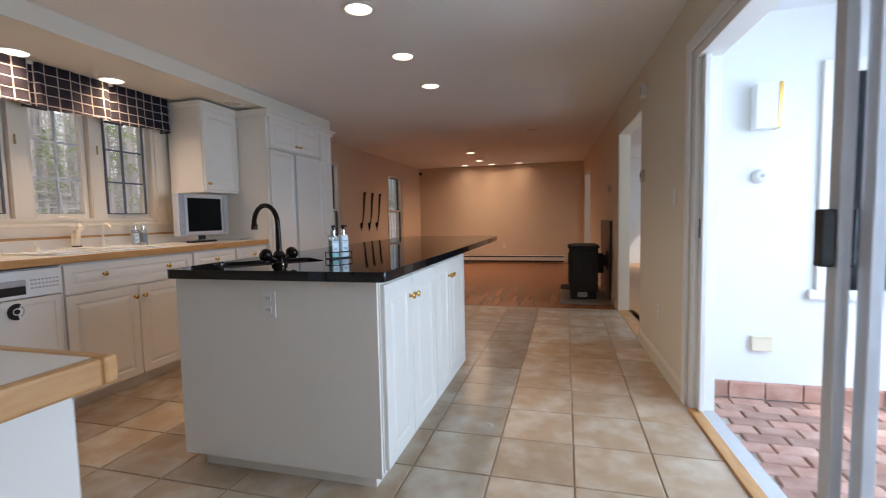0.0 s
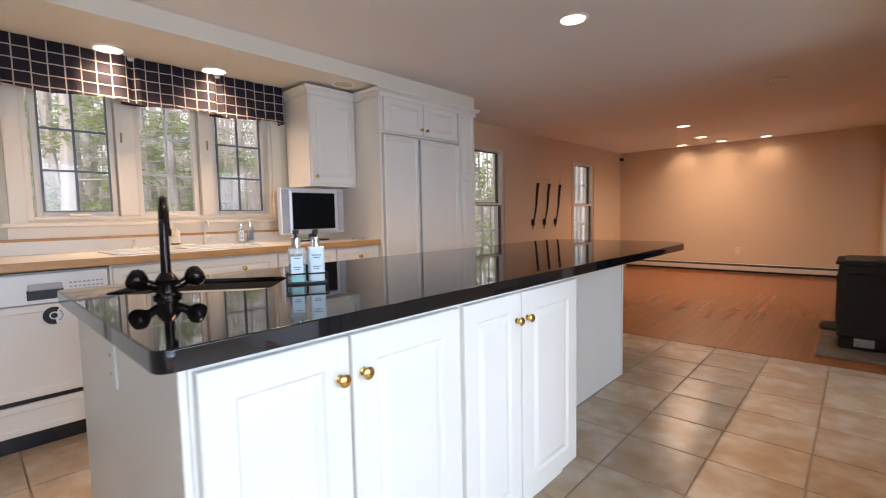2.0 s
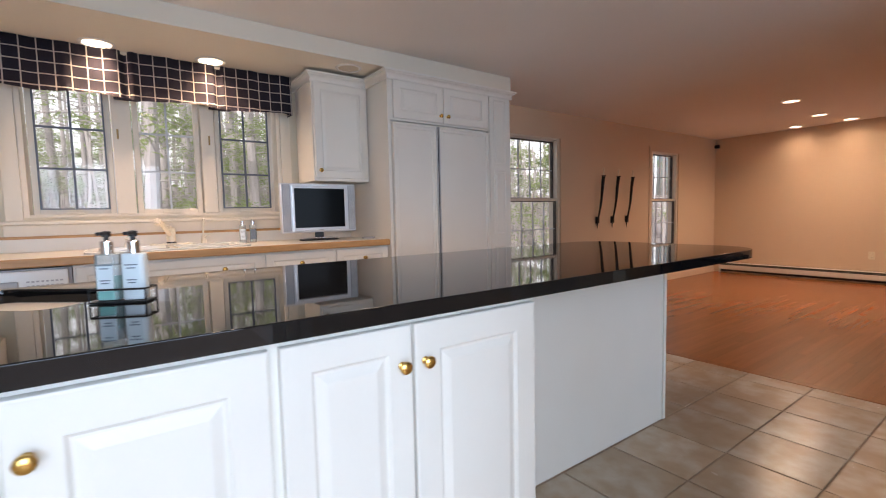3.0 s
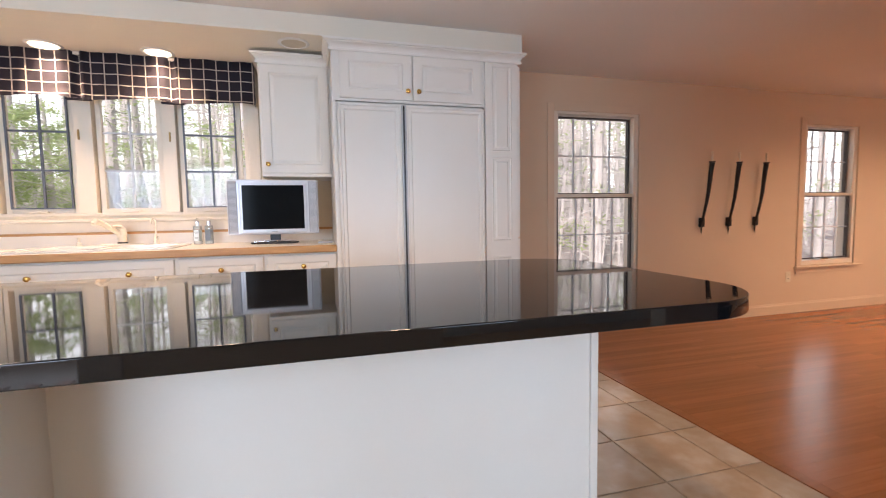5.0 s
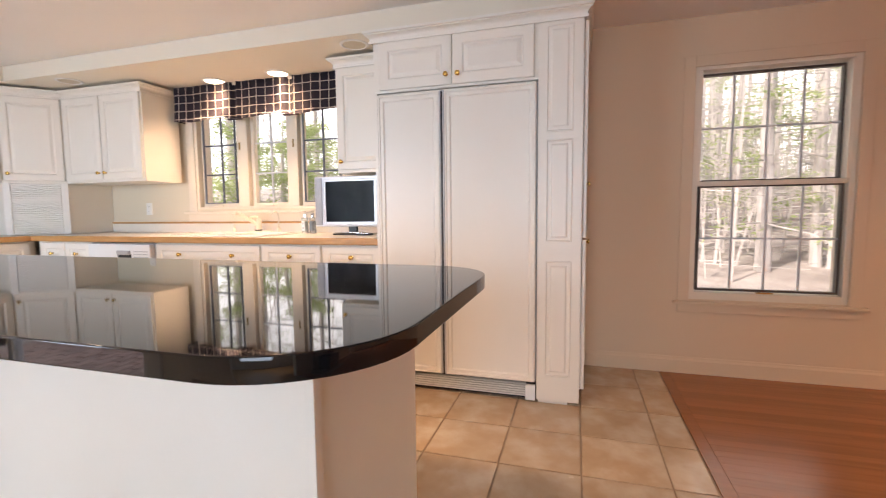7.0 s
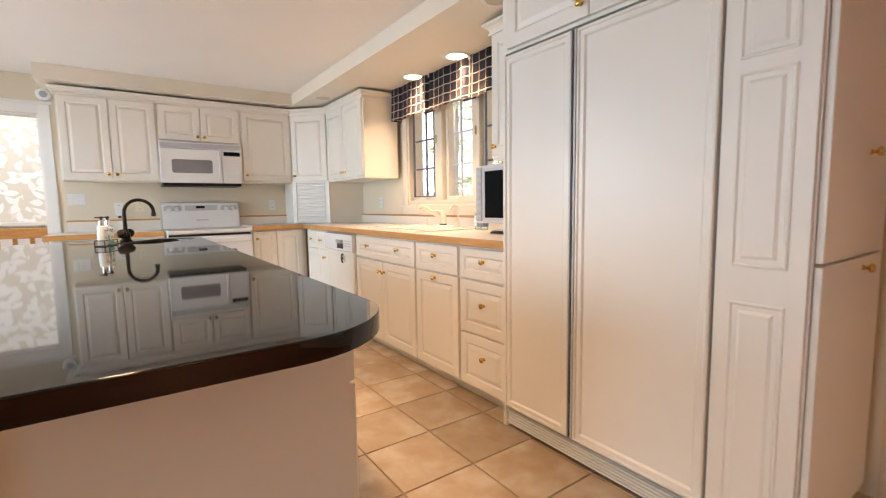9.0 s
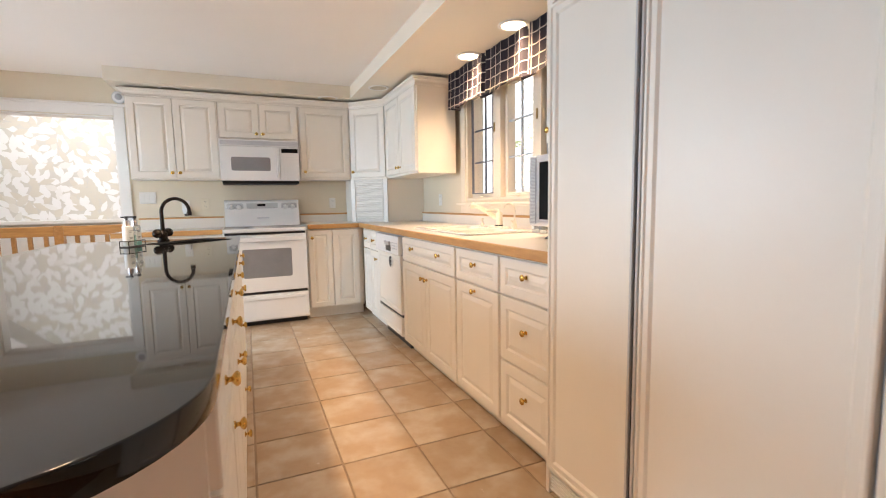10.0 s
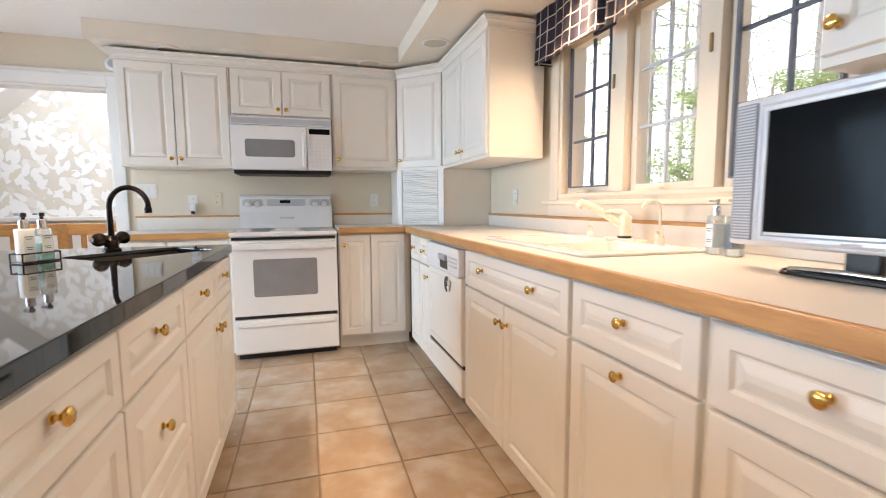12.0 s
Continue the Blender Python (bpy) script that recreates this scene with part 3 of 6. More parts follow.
# ---- kitchen cabinets ----
def base_run():
    z1, x = 0.932, -2.833
    cabinet("base_cabinet", (x, 0.66, 0), "+x", 0.63, z1, 0.62,
            [("drawer_front", 0.05, 0.742, 0.33, 0.922, [(0.19, 0.832)]), ("drawer_front", 0.34, 0.742, 0.62, 0.922, [(0.48, 0.832)]),
             ("door", 0.05, 0.09, 0.33, 0.732, []), ("door", 0.34, 0.09, 0.62, 0.732, [(0.57, 0.66)])], "white raised-panel base cabinet beside the dishwasher", 0.085, group="kitchen base cabinets")
    cabinet("sink_cabinet", (x, 1.985, 0), "+x", 0.995, z1, 0.62,
            [("drawer_front", 0.012, 0.742, 0.983, 0.922, [(0.255, 0.846), (0.75, 0.846)]), ("door", 0.012, 0.09, 0.494, 0.732, [(0.462, 0.655)]), ("door", 0.50, 0.09, 0.983, 0.732, [(0.532, 0.655)])],
            "white raised-panel double-door cabinet under the sink", 0.085, group="kitchen base cabinets")
    cabinet("base_cabinet", (x, 2.98, 0), "+x", 0.502, z1, 0.62,
            [("drawer_front", 0.012, 0.742, 0.492, 0.922, [(0.25, 0.848)]), ("door", 0.012, 0.09, 0.492, 0.732, [(0.245, 0.702)])], "white raised-panel cabinet with one drawer and door", 0.085, group="kitchen base cabinets")
    cabinet("drawer_cabinet", (x, 3.482, 0), "+x", 0.45, z1, 0.62,
            [("drawer_front", 0.012, 0.742, 0.44, 0.922, [(0.235, 0.85)]), ("drawer_front", 0.012, 0.42, 0.44, 0.732, [(0.235, 0.600)]), ("drawer_front", 0.012, 0.09, 0.44, 0.41, [(0.235, 0.286)])],
            "white three-drawer cabinet beside the refrigerator", 0.085, group="kitchen base cabinets")
    cabinet("base_cabinet", (-2.255, 0.60, 0), "+y", 0.575, z1, 0.60,
            [("door", 0.01, 0.12, 0.245, 0.922, [(0.045, 0.845)]), ("door", 0.255, 0.12, 0.53, 0.922, [])], "white tall-door base cabinet beside the range", 0.10, group="kitchen base cabinets")
    cabinet("base_cabinet", (-0.62, 0.49, 0), "+y", 0.855, 0.912, 0.47,
            [("drawer_front", 0.02, 0.72, 0.42, 0.90, [(0.22, 0.81)]), ("drawer_front", 0.43, 0.72, 0.835, 0.90, [(0.63, 0.81)]), ("door", 0.02, 0.12, 0.42, 0.71, [(0.38, 0.65)]), ("door", 0.43, 0.12, 0.835, 0.71, [(0.47, 0.65)])],
            "white end cabinet beside the doorway", 0.10, group="kitchen base cabinets")


base_run()

# laminate worktops with oak front edge
SINK_HOLE = [(-3.40, 2.06), (-2.93, 2.06), (-2.93, 2.90), (-3.40, 2.90)]
top = thing("worktop", (0, 0, 0), "cream laminate worktop with a rounded oak front edge", "countertop")
part("laminate", prism([(XW, 0.002), (-2.262, 0.002), (-2.262, 0.62), (-2.808, 0.62), (-2.808, 3.928), (XW, 3.928)], 0.938, 0.981, [SINK_HOLE]), LAMINATE, top)
part("oak_edge", box(-2.808, 0.625, 0.936, -2.782, 3.928, 0.982, bev=0.006), OAK, top, "honey oak edge strip")
part("oak_edge", box(-2.784, 0.62, 0.936, -2.262, 0.645, 0.982, bev=0.006), OAK_X, top, "honey oak edge strip")
part("backsplash", box(XW + 0.002, 0.62, 0.983, XW + 0.02, 3.928, 1.066), LAMINATE, top)
part("backsplash_cap", box(XW + 0.002, 0.62, 1.066, XW + 0.024, 3.928, 1.084, bev=0.004), OAK, top, "oak cap strip")
part("backsplash", box(-2.84, 0.002, 0.983, -2.262, 0.02, 1.066), LAMINATE, top)
part("backsplash_cap", box(-2.84, 0.002, 1.066, -2.262, 0.024, 1.084, bev=0.004), OAK_X, top, "oak cap strip")
top2 = thing("worktop", (0, 0, 0), "short cream laminate worktop with oak edge by the doorway", "countertop")
part("laminate", box(-1.478, 0.002, 0.917, -0.605, 0.515, 0.959), LAMINATE, top2)
part("oak_edge", box(-1.478, 0.515, 0.914, -0.58, 0.54, 0.960, bev=0.006), OAK_X, top2, "honey oak edge strip")
part("oak_edge", box(-0.605, 0.022, 0.914, -0.58, 0.515, 0.960, bev=0.006), OAK, top2, "honey oak edge strip")
part("backsplash", box(-1.478, 0.002, 0.961, -0.72, 0.02, 1.062), LAMINATE, top2)
part("backsplash_cap", box(-1.478, 0.002, 1.062, -0.71, 0.024, 1.078, bev=0.004), OAK_X, top2, "oak cap strip")


def crown(points, z0=2.206, z1=2.276, out=0.042):
    """Crown moulding along points (x, y), stepping outwards to its left side as it rises."""
    bm = bmesh.new()
    prof = [(0.0, z0), (0.012, z0), (0.014, z0 + 0.012), (0.006, z0 + 0.016), (0.008, z0 + 0.026), (0.014, z0 + 0.036), (0.026, z0 + 0.044), (0.032, z0 + 0.046), (0.032, z0 + 0.052), (out, z0 + 0.056), (out, z1), (0.0, z1)]
    pts = [Vector((*p, 0)) for p in points]
    dirs = [(b - a).normalized() for a, b in zip(pts, pts[1:])]
    rows = []
    for i, p in enumerate(pts):
        n0 = Vector((0, 0, 1)).cross(dirs[max(i - 1, 0)])
        n1 = Vector((0, 0, 1)).cross(dirs[min(i, len(dirs) - 1)])
        n = (n0 + n1).normalized()
        k = 1 / max(n.dot(n0), 0.3)
        rows.append([bm.verts.new((p.x + n.x * a * k, p.y + n.y * a * k, z)) for a, z in prof])
    for a, b in zip(rows, rows[1:]):
        for i in range(len(prof)):
            j = (i + 1) % len(prof)
            bm.faces.new((a[i], a[j], b[j], b[i]))
    bm.faces.new(rows[0])
    bm.faces.new(rows[-1])
    return bm


UP = "white raised-panel wall cabinet"
cabinet("wall_cabinet", (-0.735, 0.325, 0), "+y", 0.755, 0.765, 0.323, [("door", 0.012, 1.462, 0.374, 2.205, [(0.345, 1.51)]), ("door", 0.381, 1.462, 0.745, 2.205, [(0.41, 1.51)])], UP + " with two doors beside the doorway", z0=1.45, group="wall cabinets")
cabinet("wall_cabinet", (-1.493, 0.325, 0), "+y", 0.757, 0.365, 0.323, [("door", 0.01, 1.862, 0.374, 2.205, [(0.348, 1.905)]), ("door", 0.381, 1.862, 0.747, 2.205, [(0.408, 1.905)])], UP + " over the microwave", z0=1.85, group="wall cabinets")
cabinet("wall_cabinet", (-2.253, 0.325, 0), "+y", 0.537, 0.765, 0.323, [("door", 0.012, 1.472, 0.525, 2.205, [(0.045, 1.53)])], UP + " with a single door", z0=1.45, group="wall cabinets")
cabinet("wall_cabinet", (-3.115, 0.645, 0), "+x", 0.945, 0.765, 0.37, [("door", 0.015, 1.472, 0.465, 2.205, [(0.43, 1.53)]), ("door", 0.475, 1.472, 0.93, 2.205, [(0.51, 1.53)])], UP + " beside the sink window", z0=1.45, group="wall cabinets")
cabinet("wall_cabinet", (-3.115, 3.46, 0), "+x", 0.468, 0.765, 0.37, [("door", 0.012, 1.472, 0.456, 2.205, [(0.045, 1.53)])], UP + " above the television", z0=1.45, group="wall cabinets")
# diagonal corner cabinet with appliance garage
ca, cb = Vector((-2.792, 0.325)), Vector((-3.115, 0.645))
diag = (cb - ca).length
corner = thing("corner_cabinet", Matrix.Translation((ca.x, ca.y, 0)) @ pose(0, 0, 0, 0, 0, math.degrees(math.atan2(cb.y - ca.y, cb.x - ca.x))), "white diagonal corner wall cabinet over a tambour garage", "cabinet", "wall cabinets")
CORNER_POLY = [(ca.x - 0.001, ca.y), (cb.x, cb.y - 0.001), (XW + 0.004, cb.y - 0.001), (XW + 0.004, 0.004), (ca.x - 0.001, 0.004)]
inv = corner.matrix_world.inverted()
part("body", prism(CORNER_POLY, 1.45, 2.215), CABINET_WHITE, corner, at=inv)
cd = part("door", panel_front(diag - 0.03, 0.735), CABINET_WHITE, corner, at=(0.015, 0, 1.47))
knob(cd, 0.035, -0.02, 0.06)
part("garage_body", prism(CORNER_POLY, 0.984, 1.449), CABINET_WHITE, corner, at=inv)
tam = part("tambour_door", box(0.052, -0.002, 0.986, diag - 0.052, 0.0, 1.447), CABINET_WHITE, corner, "white slatted tambour door")
for i in range(24):
    part("slat", nested(bmesh.new(), diag - 0.11, 0.0170, [(0, 0), (0, -0.004), (0.0035, -0.009), (0.006, -0.010)], 0.055, 0.990 + i * 0.0190), TRIM_WHITE, tam)
for u in (0.0, diag - 0.05):
    part("garage_stile", box(u, -0.012, 0.984, u + 0.05, 0, 1.449, bev=0.002), TRIM_WHITE, corner)
cr = thing("crown_molding", (0, 0, 0), "white stepped crown molding on the cabinet tops", "molding")
part("molding", crown([(XW + 0.003, 1.592), (-3.106, 1.592), (-3.106, 0.652), (-2.788, 0.334), (-0.733, 0.334), (-0.733, 0.003)]), CABINET_WHITE, cr)
part("molding", crown([(-3.106, 3.926), (-3.106, 3.458), (XW + 0.003, 3.458)]), CABINET_WHITE, cr)

# refrigerator surround, pantry and refrigerator
XF = -2.768
surround = thing("refrigerator_surround", (XF, 3.93, 0), "white tall cabinet surround with panelled end post", "cabinet")
part("side_panel", box(XW - XF + 0.003, 0.0, 0, -0.0, 0.02, 2.215), CABINET_WHITE, surround)
part("top_box", box(XW - XF + 0.003, 0.02, 1.905, -0.0, 1.029, 2.215), CABINET_WHITE, surround)
R90 = pose(0, 0, 0, 0, 0, 90)
for u0, u1, ku in ((0.045, 0.517, 0.485), (0.523, 1.005, 0.558)):
    d = part("door", panel_front(u1 - u0, 0.295, 0.06), CABINET_WHITE, surround, at=Matrix.Translation((0, u0, 1.92)) @ R90)
    knob(d, ku - u0, -0.02, 0.055)
part("pantry_body", box(XW - XF + 0.003, 1.03, 0.10, 0.0, 1.28, 2.215), CABINET_WHITE, surround)
part("toe_kick", box(XW - XF + 0.003, 1.04, 0.0, 0.005, 1.21, 0.10), CABINET_WHITE, surround)
post = part("end_post", box(0.0, 1.03, 0.02, 0.018, 1.275, 2.215, bev=0.002), CABINET_WHITE, surround)
for a, b in ((1.60, 2.19), (0.97, 1.56), (0.17, 0.86)):
    part("panel", nested(bmesh.new(), 0.15, b - a, [(0, 0.0), (0, -0.004), (0.006, -0.006), (0.012, 0.0 - 0.001), (0.026, -0.001), (0.036, -0.006)]), CABINET_WHITE, post, at=Matrix.Translation((0.018, 1.075, a)) @ R90)
for a, b, kz in ((0.10, 0.985, 0.85), (0.995, 2.20, 0.33)):
    d = part("pantry_door", box(-0.64, 0, a, -0.005, 0.02, b, bev=0.003), CABINET_WHITE, surround, at=(0, 1.282, 0))
    k = part("knob", KNOB, BRASS, d, "brass knob", at=pose(-0.40, 0.02, a + kz, -90))
part("molding", crown([(XW + 0.003, 5.215), (XF + 0.02, 5.215), (XF + 0.02, 3.925), (XW + 0.4, 3.925)]), CABINET_WHITE, surround, at=Matrix.Translation((-XF, -3.93, 0)))
fridge = thing("refrigerator", (XF, 3.95, 0), "white panelled built-in side-by-side refrigerator", "refrigerator")
part("body", box(XW - XF + 0.02, 0.002, 0.125, -0.012, 0.995, 1.90), CABINET_WHITE, fridge)
# dark strips stand in for the shade in the door gaps
part("door_gap_shade", box(-0.011, 0.4288, 0.13, 0.022, 0.4402, 1.885), BLACK_PLASTIC, fridge, "black strip as shade in the gap between the doors")
part("hinge_gap_shade", box(-0.011, 1.001, 0.13, 0.0, 1.006, 1.885), APPLIANCE_GREY, fridge, "grey strip as shade in the gap beside the door")
for u0, u1, n in ((0.012, 0.418, "freezer_door"), (0.448, 1.0, "refrigerator_door")):
    d = part(n, nested(bmesh.new(), u1 - u0, 1.76, [(0, 0.03), (0, -0.022), (0.004, -0.026), (0.012, -0.026), (0.016, -0.020), (0.034, -0.020), (0.042, -0.012), (0.05, -0.012)]), CABINET_WHITE, fridge, at=Matrix.Translation((0, u0, 0.125)) @ R90)
for y in (0.4192, 0.4408):
    part("handle_strip", box(-0.002, y, 0.13, 0.032, y + 0.009, 1.885, bev=0.003), CONTROL_GREY, fridge, "pale grey handle strip")
# black box gives the slots between the slats their shade
part("grille_backing", box(-0.08, 0.014, 0.001, -0.040, 1.0, 0.124), BLACK_PLASTIC, fridge, "black backing as shade behind the vent slats")
grille = part("toe_grille", box(-0.030, 0.014, 0.028, 0.006, 0.945, 0.034, bev=0.002), APPLIANCE_WHITE, fridge, "white slatted vent grille")
for i in range(5):
    part("slat", box(-0.026, 0.014, 0.0425 + i * 0.0145, 0.004, 0.945, 0.0475 + i * 0.0145, bev=0.0015), APPLIANCE_WHITE, grille)
part("end_bracket", prism([(0, 0), (0.028, 0.0), (0.022, 0.09), (0.0, 0.09)], 0.945, 1.003), APPLIANCE_WHITE, grille, at=pose(0, 0, 0.015) @ Matrix(((1, 0, 0, 0), (0, 0, 1, 0), (0, 1, 0, 0), (0, 0, 0, 1))))


# ---- island ----
IX0, IX1, IY0, IY1 = -1.648, -0.566, 1.622, 4.912


def rounded(x0, y0, x1, y1, radii, n=10):
    """Rectangle outline with its own radius at each corner: (x0,y0), (x1,y0), (x1,y1), (x0,y1)."""
    out = []
    for (cx, cy, sx, sy, a0), r in zip(((x0, y0, 1, 1, 180), (x1, y0, -1, 1, 270), (x1, y1, -1, -1, 0), (x0, y1, 1, -1, 90)), radii):
        for i in range(n + 1):
            a = radians(a0 + 90 * i / n)
            out.append((cx + sx * r + r * math.cos(a), cy + sy * r + r * math.sin(a)))
    return out


def angled(half_l, half_w, r, n=5):
    """Rounded outline of the island sink, which sits at an angle to the worktop."""
    c, si = math.cos(radians(49)), math.sin(radians(49))
    return [(-1.345 + c * x - si * y, 1.975 + si * x + c * y) for x, y in rounded(-half_l, -half_w, half_l, half_w, (r,) * 4, n)]


ISINK = angled(0.245, 0.16, 0.06)
isl = thing("kitchen_island", (-1.1, 3.1, 0), "white panelled island with cabinet doors on both long sides", "island")
M_I = isl.matrix_world.inverted()
bm = box(-1.622, 1.685, 0.09, -0.617, 3.215, 0.913)
box(-1.622, 3.215, 0.0, -0.945, 4.605, 0.913, bm=bm)
part("body", bm, CABINET_WHITE, isl, at=M_I)
bm = box(-1.565, 1.72, 0, -0.672, 3.215, 0.09)
part("toe_kick", bm, CABINET_WHITE, isl, at=M_I)
part("end_panel", box(-1.637, 1.67, 0.07, -0.622, 1.685, 0.913, bev=0.002), CABINET_WHITE, isl, at=M_I)
FRONT = pose(-0.617, 0, 0, 0, 0, 90)
for a, b, k in ((1.693, 2.030, 2.000), (2.037, 2.433, 2.068), (2.455, 2.771, 2.740), (2.778, 3.205, 2.808)):
    d = part("door", panel_front(b - a, 0.795, 0.075), CABINET_WHITE, isl, at=M_I @ FRONT @ Matrix.Translation((a, 0, 0.10)))
    knob(d, k - a, -0.02, 0.698)
part("corner_post", box(-0.968, 4.59, 0.0, -0.937, 4.615, 0.913, bev=0.002), CABINET_WHITE, isl, at=M_I)
BACK = pose(-1.622, 0, 0, 0, 0, -90)


def back_front(name, y0, y1, z0, z1, knobs):
    f = part(name, panel_front(y1 - y0, z1 - z0), CABINET_WHITE, isl, at=M_I @ BACK @ Matrix.Translation((-y1, 0, z0)))
    for ky, kz in knobs:
        knob(f, y1 - ky, -0.02, kz - z0)


for a, b in ((1.70, 2.080), (2.087, 2.600), (2.607, 3.120), (3.127, 3.600), (3.607, 4.105), (4.112, 4.595)):
    mid = (a + b) / 2 + 0.03
    back_front("drawer_front", a, b, 0.735, 0.902, [(mid, 0.838)])
    if a in (2.607, 3.127):
        back_front("drawer_front", a, b, 0.42, 0.725, [(mid, 0.580)])
        back_front("drawer_front", a, b, 0.10, 0.41, [(mid, 0.240)])
    else:
        back_front("door", a, b, 0.10, 0.725, [(b - 0.03 if a == 1.70 else a + 0.04, 0.635)])
itop = tagged(part("island_worktop", prism(rounded(IX0, IY0, IX1, IY1, (0.03, 0.03, 0.25, 0.24), 12), 0.915, 0.957, [ISINK], bev=0.003), GRANITE, smooth=True), "polished black stone island worktop with rounded end", "countertop")
bowl = thing("island_sink", (-1.37, 1.95, 0.62), "white undermount sink set in the black worktop", "sink")
bm = bmesh.new()
o = [bm.verts.new((x, y, 0.914)) for x, y in angled(0.258, 0.173, 0.065)]
i1 = [bm.verts.new((x, y, 0.914)) for x, y in ISINK]
i2 = [bm.verts.new((x, y, 0.74)) for x, y in angled(0.225, 0.14, 0.055)]
for a, b in ((o, i1), (i1, i2)):
    for i in range(len(a)):
        j = (i + 1) % len(a)
        bm.faces.new((a[i], a[j], b[j], b[i]))
bm.faces.new(i2)
part("basin", bm, SINK_WHITE, bowl, smooth=True, at=bowl.matrix_world.inverted())
part("drain", lathe([(0.04, 0.741), (0.04, 0.744), (0.02, 0.743), (0.0, 0.742)], 18), CHROME, bowl, at=bowl.matrix_world.inverted() @ Matrix.Translation((-1.345, 1.975, 0)))


# ---- windows ----
def pane(x, y0, y1, z0, z1, parent):
    p = part("pane", box(x - 0.003, y0, z0, x + 0.003, y1, z1), GLASS, parent)
    p.visible_shadow = False
    return p


def sash(parent, x, y0, y1, z0, z1, cols, rows, frame_mat, bar_mat, fw=0.035, bw=0.014, name="sash"):
    """A sash with its bars and one pane; y0..z1 is the clear glass."""
    bm = bmesh.new()
    for b in ((x - 0.02, y0 - fw, z0 - fw, x + 0.02, y0, z1 + fw), (x - 0.02, y1, z0 - fw, x + 0.02, y1 + fw, z1 + fw), (x - 0.02, y0, z0 - fw, x + 0.02, y1, z0), (x - 0.02, y0, z1, x + 0.02, y1, z1 + fw)):
        box(*b, bm=bm, bev=0.003)
    s = part(name, bm, frame_mat, parent)
    for c in range(1, cols):
        y = y0 + (y1 - y0) * c / cols
        part("muntin", box(x - 0.008, y - bw / 2, z0, x + 0.008, y + bw / 2, z1), bar_mat, s)
    for r in range(1, rows):
        z = z0 + (z1 - z0) * r / rows
        part("muntin", box(x - 0.0075, y0, z - bw / 2, x + 0.0075, y1, z + bw / 2), bar_mat, s)
    pane(x, y0, y1, z0, z1, s)
    return s


w1 = thing("window_1", (XW - 0.08, 2.57, 1.2), "triple casement window with divided panes and cream wood frame", "window", kind="structure")
W1 = w1.matrix_world.inverted()
fr = bmesh.new()
y0, y1, z0, z1 = W_OPEN[0]
for b in ((XW - 0.155, y0, z0, XW + 0.006, y0 + 0.03, z1), (XW - 0.155, y1 - 0.03, z0, XW + 0.006, y1, z1), (XW - 0.155, y0 + 0.03, z1 - 0.025, XW + 0.006, y1 - 0.03, z1), (XW - 0.155, y0 + 0.03, z0, XW + 0.006, y1 - 0.03, z0 + 0.02),
          (XW - 0.13, 2.205, z0 + 0.02, XW + 0.010, 2.315, z1 - 0.025), (XW - 0.13, 2.745, z0 + 0.02, XW + 0.010, 2.838, z1 - 0.025)):
    box(*b, bm=fr, bev=0.003)
part("window_frame", fr, SASH_CREAM, w1, at=W1)
for a, b, fm, bmx in ((1.80, 2.165, GREY_FRAME, GREY_FRAME), (2.358, 2.702, SASH_CREAM, PALE_BAR), (2.88, 3.24, GREY_FRAME, GREY_FRAME)):
    s = sash(w1, XW - 0.05, a, b, 1.252, 2.06, 2, 3, SASH_CREAM, bmx, 0.034, 0.013)
    s.matrix_basis = W1
    if fm is GREY_FRAME:
        bm = bmesh.new()
        for q in ((XW - 0.029, a, 1.252, XW - 0.01, a + 0.010, 2.06), (XW - 0.029, b - 0.010, 1.252, XW - 0.01, b, 2.06), (XW - 0.029, a + 0.01, 1.252, XW - 0.01, b - 0.01, 1.260)):
            box(*q, bm=bm)
        part("screen_frame", bm, GREY_FRAME, s, "dark screen frame")
for y in (2.235, 2.80):
    part("latch", box(XW + 0.010, y - 0.006, 1.73, XW + 0.020, y + 0.006, 1.80, bev=0.003), ANTIQUE, w1, "antique brass sash latch", at=W1)
for y in (1.98, 2.53, 3.05):
    c = part("crank", box(XW + 0.004, y - 0.06, 1.221, XW + 0.03, y + 0.05, 1.236, bev=0.004), SASH_CREAM, w1, "cream folding crank", at=W1)
part("casing", box(XW + 0.001, y0 - 0.085, z0 - 0.02, XW + 0.018, y0 + 0.0, SOFFIT - 0.005, bev=0.003), SASH_CREAM, w1, at=W1)
part("casing", box(XW + 0.001, y1, z0 - 0.02, XW + 0.018, y1 + 0.08, SOFFIT - 0.005, bev=0.003), SASH_CREAM, w1, at=W1)
part("window_sill", box(XW + 0.001, y0 - 0.13, z0 - 0.045, XW + 0.05, y1 + 0.09, z0 - 0.02, bev=0.006), SASH_CREAM, w1, at=W1)
part("apron", box(XW + 0.001, y0 - 0.10, z0 - 0.118, XW + 0.016, y1 + 0.085, z0 - 0.046, bev=0.003), SASH_CREAM, w1, at=W1)


